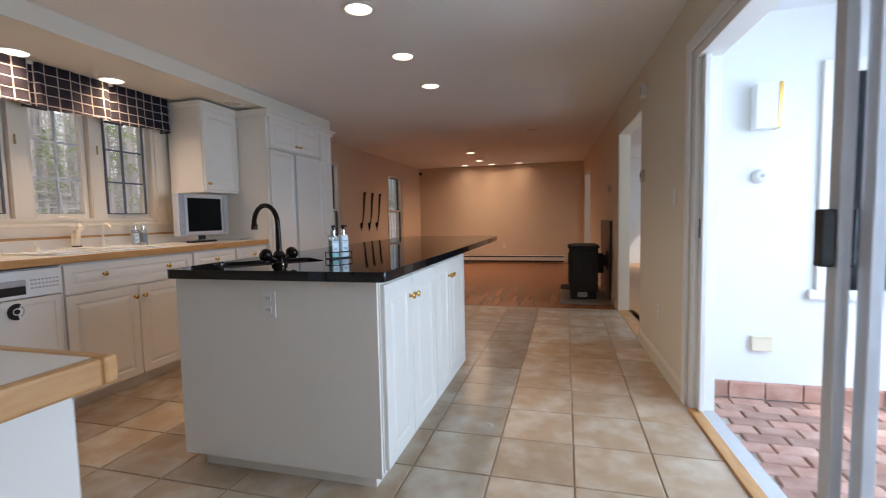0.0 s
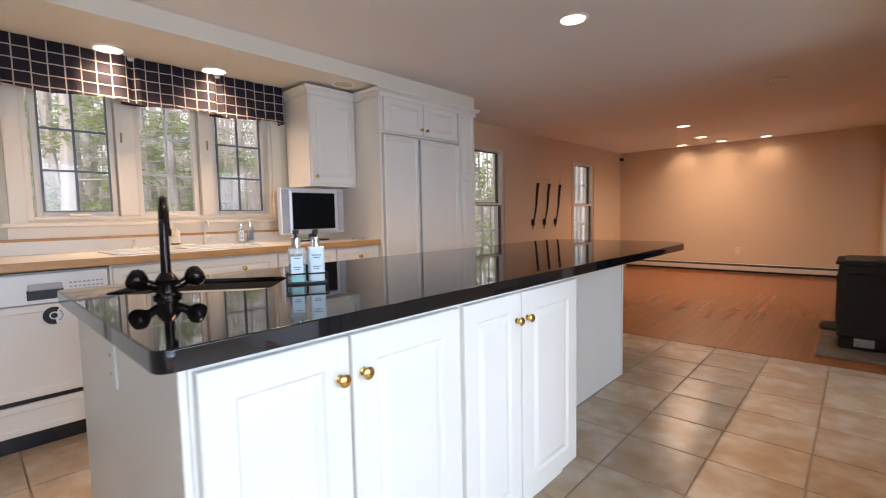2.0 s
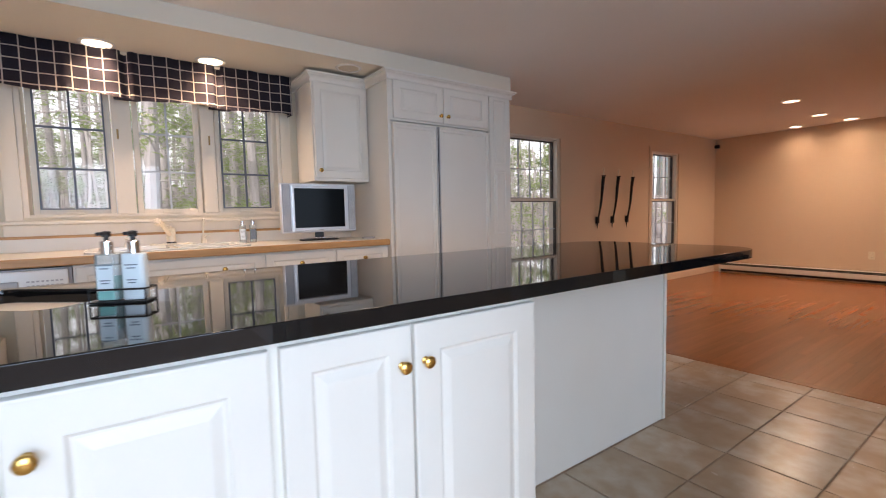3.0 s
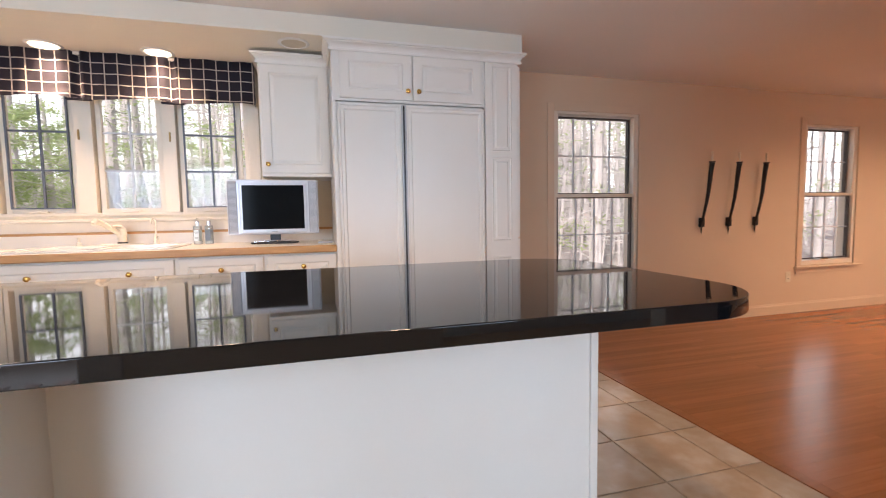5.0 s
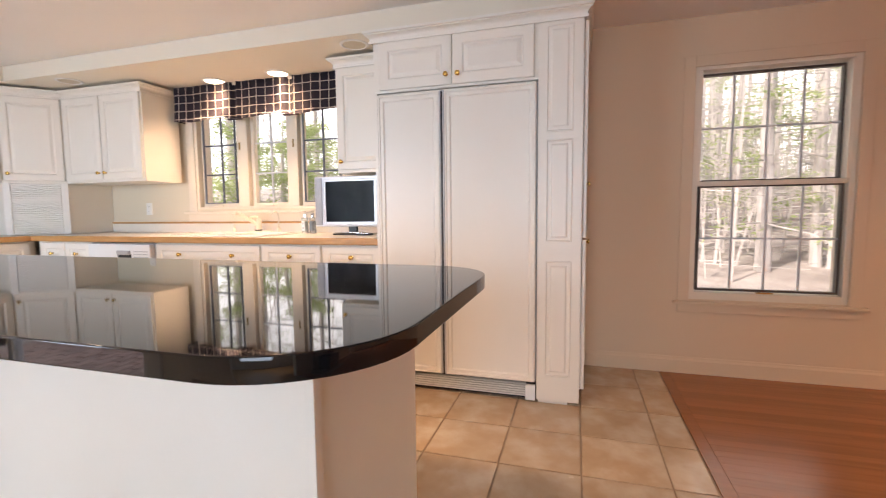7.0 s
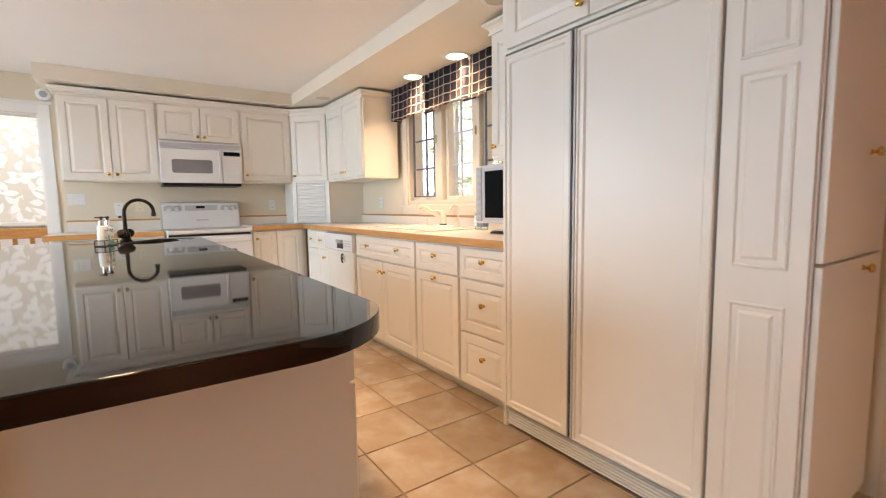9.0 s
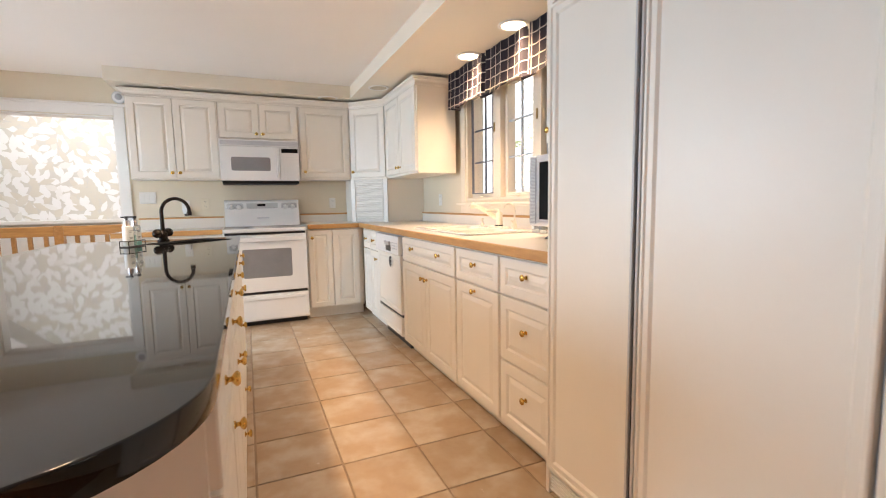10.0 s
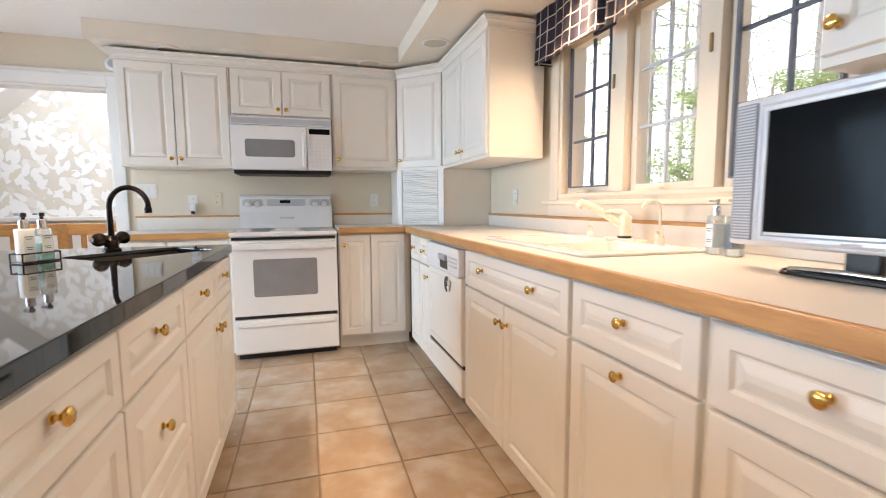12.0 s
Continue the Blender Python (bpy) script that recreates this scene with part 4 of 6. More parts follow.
def double_hung(name, y0, y1, z0, z1, label):
    root = thing(name, (XW - 0.08, (y0 + y1) / 2, z0), label, "window", kind="structure")
    inv = root.matrix_world.inverted()
    bm = bmesh.new()
    for b in ((XW - 0.155, y0, z0, XW - 0.002, y0 + 0.034, z1), (XW - 0.155, y1 - 0.034, z0, XW - 0.002, y1, z1), (XW - 0.155, y0 + 0.034, z1 - 0.022, XW - 0.002, y1 - 0.034, z1), (XW - 0.155, y0 + 0.034, z0, XW - 0.002, y1 - 0.034, z0 + 0.05)):
        box(*b, bm=bm, bev=0.002)
    part("window_frame", bm, SASH_CREAM, root, at=inv)
    zm = 1.325
    s1 = sash(root, XW - 0.085, y0 + 0.055, y1 - 0.066, zm + 0.026, z1 - 0.05, 4, 2, BROWN_FRAME, PALE_BAR, 0.015, 0.012, "upper_sash")
    s2 = sash(root, XW - 0.045, y0 + 0.062, y1 - 0.060, z0 + 0.075, zm - 0.026, 4, 2, BROWN_FRAME, PALE_BAR, 0.015, 0.012, "lower_sash")
    s1.matrix_basis = s2.matrix_basis = inv
    for side in (y0 + 0.034, y1 - 0.034 - 0.014):
        part("jamb_liner", box(XW - 0.066, side, zm + 0.016, XW - 0.004, side + 0.014, z1 - 0.024), SASH_CREAM, root, at=inv)
    part("meeting_rail", box(XW - 0.062, y0 + 0.034, zm - 0.017, XW - 0.018, y1 - 0.034, zm + 0.016, bev=0.003), SASH_CREAM, root, at=inv)
    part("sash_lift", box(XW - 0.024, (y0 + y1) / 2 - 0.05, z0 + 0.052, XW - 0.005, (y0 + y1) / 2 + 0.05, z0 + 0.060, bev=0.003), BRASS, root, "brass sash lift", at=inv)
    for a, b in ((y0 - 0.07, y0), (y1, y1 + 0.07)):
        part("casing", box(XW + 0.001, a, z0 - 0.01, XW + 0.014, b, z1 + 0.07, bev=0.003), TAN_WALL, root, at=inv)
    part("casing", box(XW + 0.001, y0, z1, XW + 0.014, y1, z1 + 0.07, bev=0.003), TAN_WALL, root, at=inv)
    part("window_sill", box(XW + 0.001, y0 - 0.10, z0 - 0.03, XW + 0.045, y1 + 0.10, z0 - 0.01, bev=0.005), TAN_WALL, root, at=inv)
    part("apron", box(XW + 0.001, y0 - 0.07, z0 - 0.09, XW + 0.013, y1 + 0.07, z0 - 0.031, bev=0.002), TAN_WALL, root, at=inv)


double_hung("window_2", 5.93, 6.85, 0.53, 2.10, "double-hung window with brown sashes and divided panes")
double_hung("window_3", 9.02, 9.84, 0.53, 2.09, "double-hung window with brown sashes near the corner")


# ---- valance ----
def valance():
    ya, yb, x0, x1 = 1.645, 3.40, XW + 0.02, -3.40
    zt = SOFFIT - 0.004
    path, u = [], 0.0
    n = 150
    pts = [(x0, ya + 0.004)]
    pleats = (2.30, 2.865)
    for i in range(n + 1):
        y = ya + (yb - ya) * i / n
        x = x1 + 0.006 * math.sin(y * 23) + 0.004 * math.sin(y * 57 + 1)
        for p in pleats:
            d = abs(y - p)
            if d < 0.03:
                x -= 0.035 * (1 - d / 0.03)
            elif d < 0.10:
                x += 0.012 * (1 - (d - 0.03) / 0.07)
        pts.append((x, y))
    pts.append((x0, yb - 0.004))
    bm = bmesh.new()
    uvl = bm.loops.layers.uv.new()
    cols, us = [], []
    prev = None
    for x, y in pts:
        if prev:
            u += math.hypot(x - prev[0], y - prev[1])
        prev = (x, y)
        drop = 0.305 + 0.010 * math.sin(y * 11)
        for p in pleats:
            drop += 0.012 * max(0, 1 - abs(y - p) / 0.12)
        col = []
        for k in range(5):
            v = k / 4
            bulge = 0.010 * v * v
            col.append((bm.verts.new((x + (bulge if x > x0 + 0.02 else 0), y, zt - drop * v)), u, drop * v))
        cols.append(col)
    for a, b in zip(cols, cols[1:]):
        for k in range(4):
            quad = (a[k], b[k], b[k + 1], a[k + 1])
            f = bm.faces.new([q[0] for q in quad])
            f.smooth = True
            for lp, q in zip(f.loops, quad):
                lp[uvl].uv = (q[1], 0.36 - q[2])
    bmesh.ops.solidify(bm, geom=bm.faces[:], thickness=0.004)
    root = thing("window_valance", (x0, (ya + yb) / 2, zt), "navy windowpane-check pleated fabric valance above the sink window", "valance")
    part("cloth", bm, CHECK, root, at=root.matrix_world.inverted())
    for p in pleats:
        part("pleat_hem", box(-0.004, -0.075, 0.0, 0.020, 0.075, 0.016, bev=0.005), HEM, root, "dark turned hem under the pleat", at=(x1 - x0 - 0.012, p - (ya + yb) / 2, -0.322))
    part("mounting_board", box(0.0, -0.86, -0.02, 0.10, 0.86, 0.0), SASH_CREAM, root)


valance()


# ---- lamps in the ceiling ----
def can_light(x, y, z, lit):
    root = thing("recessed_light", (x, y, z - 0.001), "lit round recessed ceiling light" if lit else "unlit round recessed ceiling light with beige baffle", "recessed light", "recessed ceiling lights")
    part("trim_ring", lathe([(0.100, 0.0), (0.100, -0.003), (0.094, -0.006), (0.082, -0.007), (0.078, -0.003), (0.078, 0.0)], 32), TRIM_WHITE, root, smooth=True)
    if lit:
        part("bulb", lathe([(0.0, -0.0075), (0.05, -0.0065), (0.077, -0.0035), (0.077, -0.0015)], 28), GLOW, root, "glowing bulb face", smooth=True)
    else:
        part("baffle", lathe([(0.077, -0.0015), (0.077, -0.0030), (0.05, -0.0022), (0.048, -0.0022), (0.0, -0.0020)], 28), BAFFLE, root, "beige baffle", smooth=True)


for px, py in KITCHEN_CANS + LIVING_CANS:
    can_light(px, py, CEIL, True)
for px, py in SINK_CANS:
    can_light(px, py, SOFFIT, True)
for px, py in DARK_CANS:
    can_light(px, py, SOFFIT, False)


# ---- range, microwave, dishwasher ----
def kitchen_range():
    root = thing("range", (-1.866, 0.0, 0), "white freestanding electric range with glass oven window", "range")
    w = 0.376
    part("body", box(-w, 0.02, 0.05, w, 0.655, 0.93, bev=0.004), APPLIANCE_WHITE, root)
    part("foot_rail", box(-w + 0.02, 0.08, 0.0, w - 0.02, 0.60, 0.05), BLACK_PLASTIC, root)
    ct = part("cooktop", box(-w - 0.004, 0.075, 0.932, w + 0.004, 0.685, 0.965, bev=0.008), APPLIANCE_WHITE, root)
    for bx, by, br in ((-0.19, 0.24, 0.085), (0.19, 0.24, 0.105), (-0.19, 0.50, 0.105), (0.19, 0.50, 0.085)):
        part("burner_ring", lathe([(br, 0.9652), (br, 0.9658), (br - 0.006, 0.9658), (br - 0.006, 0.9652)], 32), APPLIANCE_GREY, ct, "grey printed burner ring", at=(bx, by, 0))
    bp = part("backguard", prism([(0.02, 0.93), (0.10, 0.93), (0.085, 1.10), (0.055, 1.235), (0.02, 1.245)], -w, w), APPLIANCE_WHITE, root, at=Matrix(((0, 0, 1, 0), (1, 0, 0, 0), (0, 1, 0, 0), (0, 0, 0, 1))))
    pl = part("control_panel", box(-w + 0.012, -0.055, -0.004, w - 0.012, 0.055, 0.004, bev=0.002), APPLIANCE_WHITE, root, at=pose(0, 0.0715, 1.170, 90 + 12.5, 0, 180))
    part("display", box(-0.055, 0.008, 0.0046, 0.03, 0.034, 0.006), SCREEN, pl, "black clock display")
    part("key_field", box(-0.16, -0.045, 0.004, 0.155, 0.042, 0.0046), CONTROL_GREY, pl, "pale grey key field")
    for sx in (-0.2725, 0.2725):
        part("knob_field", prism(rounded(sx - 0.082, -0.043, sx + 0.082, 0.043, (0.02,) * 4, 5), 0.004, 0.0046), CONTROL_GREY, pl, "pale grey knob surround")
    part("guard_grip", box(-0.06, 0.094, 1.045, 0.06, 0.108, 1.060, bev=0.004), HANDLE_GREY, root, "grey grip bar")
    bm = bmesh.new()
    for i in range(9):
        for k in range(2):
            box(-0.13 + i * 0.030, -0.036 + k * 0.018, 0.0046, -0.112 + i * 0.030, -0.028 + k * 0.018, 0.0052, bm=bm)
    part("key_marks", bm, APPLIANCE_GREY, pl, "grey key markings")
    for kx in (-0.31, -0.235, 0.235, 0.31):
        part("knob_ring", lathe([(0.031, 0.0), (0.031, 0.0012), (0.026, 0.0012)], 24), APPLIANCE_GREY, pl, "grey dial ring", at=(kx, 0.0, 0.0046))
        part("burner_knob", lathe([(0.026, 0.0), (0.026, 0.006), (0.020, 0.010), (0.018, 0.026), (0.0, 0.028)], 20), APPLIANCE_WHITE, pl, "white burner knob", True, at=(kx, 0.0, 0.004))
    # black strip as the shade in the gap above the oven door
    part("oven_gap_shade", box(-w + 0.01, 0.655, 0.905, w - 0.01, 0.663, 0.925), BLACK_PLASTIC, root)
    door = part("oven_door", box(-w + 0.002, 0.656, 0.345, w - 0.002, 0.688, 0.90, bev=0.006), APPLIANCE_WHITE, root)
    part("oven_window", prism(rounded(-0.225, 0.485, 0.225, 0.765, (0.018,) * 4, 5), -0.6895, -0.687), OVEN_GLASS, door, "grey oven window", at=pose(0, 0, 0, 90))
    part("handle", box(-w + 0.004, 0.685, 0.835, w - 0.004, 0.722, 0.885, bev=0.012), APPLIANCE_WHITE, door)
    # black strip as the shade in the gap above the drawer
    part("drawer_gap_shade", box(-w + 0.01, 0.655, 0.318, w - 0.01, 0.664, 0.343), BLACK_PLASTIC, root)
    dr = part("storage_drawer", box(-w + 0.002, 0.656, 0.065, w - 0.002, 0.686, 0.316, bev=0.006), APPLIANCE_WHITE, root)
    part("drawer_grip", box(-w + 0.03, 0.684, 0.262, w - 0.03, 0.698, 0.298, bev=0.006), APPLIANCE_WHITE, dr)


def microwave():
    root = thing("microwave", (-1.866, 0.0, 1.405), "white over-range microwave with dark window", "microwave")
    w = 0.376
    part("body", box(-w, 0.004, 0.03, w, 0.36, 0.442, bev=0.003), APPLIANCE_WHITE, root)
    part("underside", box(-w + 0.012, 0.02, 0.0, w - 0.012, 0.365, 0.03), IRON, root, "dark filter underside")
    v = part("vent", box(-w + 0.002, 0.36, 0.375, w - 0.002, 0.382, 0.440, bev=0.003), APPLIANCE_WHITE, root)
    part("louvre_recess", box(-w + 0.010, 0.381, 0.383, w - 0.010, 0.3828, 0.428), APPLIANCE_GREY, v, "grey vent recess")
    for i in range(6):
        part("slat", box(-w + 0.010, 0.3828, 0.3838 + i * 0.0076, w - 0.010, 0.3850, 0.3888 + i * 0.0076), HANDLE_GREY, v)
    for i in range(1, 11):
        part("louvre_rib", box(-w + i * 0.0684 - 0.0025, 0.3850, 0.383, -w + i * 0.0684 + 0.0025, 0.3862, 0.428), CONTROL_GREY, v)
    # the door is on the side towards the doorway
    d = part("door", box(-0.18, 0.36, 0.032, w - 0.002, 0.392, 0.371, bev=0.005), APPLIANCE_WHITE, root)
    part("window", prism(rounded(-0.09, 0.13, 0.275, 0.265, (0.02,) * 4, 5), -0.3945, -0.391), OVEN_GLASS, d, "grey mesh window", at=pose(0, 0, 0, 90))
    part("handle", tube([(-0.155, 0.392, 0.07), (-0.155, 0.415, 0.085), (-0.155, 0.420, 0.20), (-0.155, 0.415, 0.325), (-0.155, 0.392, 0.34)], 0.010), APPLIANCE_WHITE, d, smooth=True)
    c = part("control_panel", box(-w + 0.002, 0.36, 0.032, -0.184, 0.390, 0.371, bev=0.004), APPLIANCE_WHITE, root)
    part("display", box(-w + 0.015, 0.3895, 0.315, -0.20, 0.3915, 0.358), SCREEN, c, "black display")
    bm = bmesh.new()
    for i in range(5):
        for k in range(8):
            box(-w + 0.025 + i * 0.031, 0.3895, 0.06 + k * 0.03, -w + 0.038 + i * 0.031, 0.3903, 0.063 + k * 0.03, bm=bm)
    tagged(part("key_marks", bm, HANDLE_GREY, c), "grey key markings", kind="stuff")


def dishwasher():
    root = thing("dishwasher", Matrix.Translation((-2.825, 1.30, 0)) @ pose(0, 0, 0, 0, 0, 90) @ Matrix.Diagonal((1, 1, 1.03, 1)), "white dishwasher with a cream front panel", "dishwasher")
    w = 0.68
    part("body", box(0.0, 0.0, 0.10, w, 0.60, 0.90), APPLIANCE_GREY, root)
    part("toe_kick", box(0.0, 0.05, 0.0, w, 0.58, 0.10), BLACK_PLASTIC, root, "black toe kick")
    part("door_panel", nested(bmesh.new(), 0.655, 0.465, [(0, 0.0), (0, -0.02), (0.004, -0.024), (0.035, -0.024), (0.040, -0.020), (0.05, -0.019)]), CABINET_WHITE, root, at=(0.01, 0, 0.275))
    part("lower_panel", nested(bmesh.new(), 0.655, 0.15, [(0, 0.0), (0, -0.02), (0.004, -0.024), (0.03, -0.024), (0.035, -0.020), (0.05, -0.019)]), CABINET_WHITE, root, at=(0.01, 0, 0.10))
    # black strip as the shade between the two panels
    part("gap", box(0.008, -0.012, 0.252, 0.667, 0.0, 0.273), BLACK_PLASTIC, root)
    c = part("control_panel", box(0.008, -0.04, 0.745, 0.667, 0.0, 0.893, bev=0.006), APPLIANCE_WHITE, root)
    part("latch_recess", box(0.33, -0.0415, 0.765, 0.475, -0.039, 0.815), BLACK_PLASTIC, c, "black latch recess")
    part("latch_handle", box(0.335, -0.058, 0.812, 0.47, -0.039, 0.845, bev=0.006), APPLIANCE_GREY, c, "grey latch handle")
    bm = bmesh.new()
    for i in range(8):
        for k in range(3):
            box(0.50 + i * 0.019, -0.041, 0.79 + k * 0.022, 0.512 + i * 0.019, -0.0395, 0.798 + k * 0.022, bm=bm)
    part("key_marks", bm, APPLIANCE_GREY, c, "grey key markings")
    mg = thing("dial_magnet", Matrix.Translation((-2.8005, 1.30 + 0.43, 0.697)) @ pose(0, 0, 0, 90, 0, 90), "black and white round dial magnet on the dishwasher", "magnet")
    part("disc", lathe([(0.045, 0.0), (0.045, 0.005), (0.0, 0.005)], 28), APPLIANCE_WHITE, mg)
    seg = [(0.046 * math.cos(radians(a)), 0.046 * math.sin(radians(a))) for a in range(60, 281, 10)] + [(0.02 * math.cos(radians(a)), 0.02 * math.sin(radians(a))) for a in range(280, 59, -10)]
    part("black_sector", prism(seg, 0.005, 0.0075), BLACK_PLASTIC, mg)
    part("hub", lathe([(0.014, 0.005), (0.014, 0.010), (0.0, 0.010)], 16), BLACK_PLASTIC, mg)
    bm = bmesh.new()
    for a in range(-50, 41, 18):
        box(-0.004, -0.002, 0.005, 0.004, 0.002, 0.0062, bm=bm)
        bmesh.ops.translate(bm, verts=bm.verts[-8:], vec=(0.034 * math.cos(radians(a)), 0.034 * math.sin(radians(a)), 0))
    part("dial_marks", bm, BLACK_PLASTIC, mg)


kitchen_range()
microwave()
dishwasher()


# ---- things on the worktops ----
def television():
    root = thing("television", Matrix.Translation((-3.185, 3.519, 0.982)) @ R90 @ Matrix.Diagonal((1, 1, 0.95, 1)), "small silver flat television with side speakers on the worktop", "television")
    part("base", prism(rounded(-0.16, -0.025, 0.16, 0.10, (0.06,) * 4, 8), 0.0, 0.012, bev=0.004), BLACK_PLASTIC, root, "black oval base")
    part("chrome_foot", tube([(-0.14, 0.0, 0.013), (-0.07, -0.005, 0.018), (0, -0.008, 0.020), (0.07, -0.005, 0.018), (0.14, 0.0, 0.013)], 0.008), CHROME, root, smooth=True)
    part("neck", box(-0.035, 0.02, 0.012, 0.035, 0.048, 0.08, bev=0.006), BLACK_PLASTIC, root)
    part("cabinet", box(-0.305, -0.012, 0.068, 0.305, 0.05, 0.475, bev=0.008), SILVER, root)
    part("back_cover", box(-0.21, 0.05, 0.11, 0.21, 0.11, 0.44, bev=0.03), SILVER, root)
    part("bezel", nested(bmesh.new(), 0.45, 0.375, [(0, 0.0), (0, -0.004), (0.008, -0.007), (0.018, -0.007), (0.022, -0.002)], -0.225, 0.078), SILVER, root, at=(0, -0.012, 0))
    part("screen", box(-0.213, -0.0162, 0.108, 0.213, -0.0138, 0.452), SCREEN, root, "dark switched-off screen")
    for a in (-0.297, 0.237):
        part("speaker", box(a, -0.0165, 0.083, a + 0.06, -0.0121, 0.462, bev=0.002), SPEAKER, root, "grey perforated speaker")
        for k in range(45):
            part("speaker_slot", box(a + 0.005, -0.0172, 0.0885 + k * 0.0083, a + 0.055, -0.0164, 0.0925 + k * 0.0083), HANDLE_GREY, root)
    part("badge", box(-0.02, -0.0205, 0.085, 0.02, -0.019, 0.092), APPLIANCE_GREY, root)


television()
rem = thing("set_top_remote", (-3.02, 3.86, 0.982), "small grey remote control on the worktop", "remote")
part("case", box(-0.022, -0.05, 0.0, 0.022, 0.05, 0.016, bev=0.004), APPLIANCE_GREY, rem)
cbl = thing("power_cord", (-3.20, 3.385, 0.982), "black power cord coiled beside the television", "cord")
part("cord", tube([(0.03 * math.cos(a * 0.7) * (1 + 0.1 * math.sin(a)), 0.03 * math.sin(a * 0.7), 0.006 + 0.004 * math.sin(a * 1.3)) for a in range(0, 16)], 0.004, 8), BLACK_PLASTIC, cbl, smooth=True)

# west sink, drop-in double bowl
ws = thing("kitchen_sink", (-3.165, 2.48, 0.733), "cream drop-in double-bowl sink", "sink")
WS = ws.matrix_world.inverted()
bm = bmesh.new()
RIM = rounded(-3.43, 2.03, -2.90, 2.93, (0.04,) * 4, 5)
bowls = [rounded(-3.36, 2.09, -2.96, 2.46, (0.05,) * 4, 5), rounded(-3.36, 2.50, -2.96, 2.87, (0.05,) * 4, 5)]
part("rim", prism(RIM, 0.982, 0.993, bowls, bev=0.003), SINK_WHITE, ws, smooth=True, at=WS)
for lo, hi in ((2.09, 2.46), (2.50, 2.87)):
    bm = bmesh.new()
    a = [bm.verts.new((x, y, 0.9915)) for x, y in rounded(-3.36, lo, -2.96, hi, (0.05,) * 4, 5)]
    b = [bm.verts.new((x, y, 0.80)) for x, y in rounded(-3.34, lo + 0.02, -2.98, hi - 0.02, (0.05,) * 4, 5)]
    for i in range(len(a)):
        j = (i + 1) % len(a)
        bm.faces.new((a[i], a[j], b[j], b[i]))
    bm.faces.new(b)
    part("bowl", bm, SINK_WHITE, ws, smooth=True, at=WS)


def west_faucet():
    root = thing("kitchen_faucet", (-3.395, 2.50, 0.993), "cream single-lever pull-out kitchen faucet", "faucet")
    part("base_plate", prism(rounded(-0.028, -0.13, 0.028, 0.13, (0.027,) * 4, 6), 0.0, 0.010, bev=0.003), CREAM_PLASTIC, root, smooth=True)
    part("column", lathe([(0.030, 0.01), (0.028, 0.06), (0.029, 0.10), (0.024, 0.115), (0.0, 0.12)], 20), CREAM_PLASTIC, root, smooth=True)
    part("black_ring", lathe([(0.0305, 0.012), (0.0305, 0.022), (0.029, 0.022)], 20), BLACK_PLASTIC, root)
    part("spout", tube([(0.0, 0.0, 0.06), (0.06, -0.03, 0.105), (0.13, -0.065, 0.155), (0.17, -0.085, 0.170), (0.185, -0.092, 0.150)], [0.017, 0.016, 0.017, 0.020, 0.018]), CREAM_PLASTIC, root, smooth=True)
    part("lever", tube([(0.0, 0.0, 0.112), (0.01, -0.01, 0.125), (0.05, -0.02, 0.130), (0.09, -0.025, 0.128)], [0.018, 0.016, 0.011, 0.008]), CREAM_PLASTIC, root, smooth=True)
    f2 = thing("filter_tap", (-3.40, 2.705, 0.993), "small cream gooseneck filter tap", "faucet")
    part("body", lathe([(0.020, 0.0), (0.018, 0.03), (0.012, 0.05), (0.010, 0.06), (0.0, 0.06)], 16), CREAM_PLASTIC, f2, smooth=True)
    part("spout", tube([(0, 0, 0.05)] + [(0, 0, 0.13)] + arc((0.045, 0, 0.135), 0.045, 180, 10, 8), 0.006, 10), CREAM_PLASTIC, f2, smooth=True)
    part("lever", tube([(0, 0, 0.035), (0.03, 0.02, 0.055), (0.05, 0.035, 0.058)], 0.005, 8), CREAM_PLASTIC, f2, "cream lever", smooth=True)
    f3 = thing("soap_dispenser", (-3.40, 2.24, 0.993), "cream soap dispenser pump by the sink", "soap dispenser")
    part("pump", lathe([(0.018, 0.0), (0.016, 0.02), (0.008, 0.028), (0.008, 0.05), (0.013, 0.053), (0.013, 0.062), (0.0, 0.064)], 16), CREAM_PLASTIC, f3, smooth=True)


west_faucet()


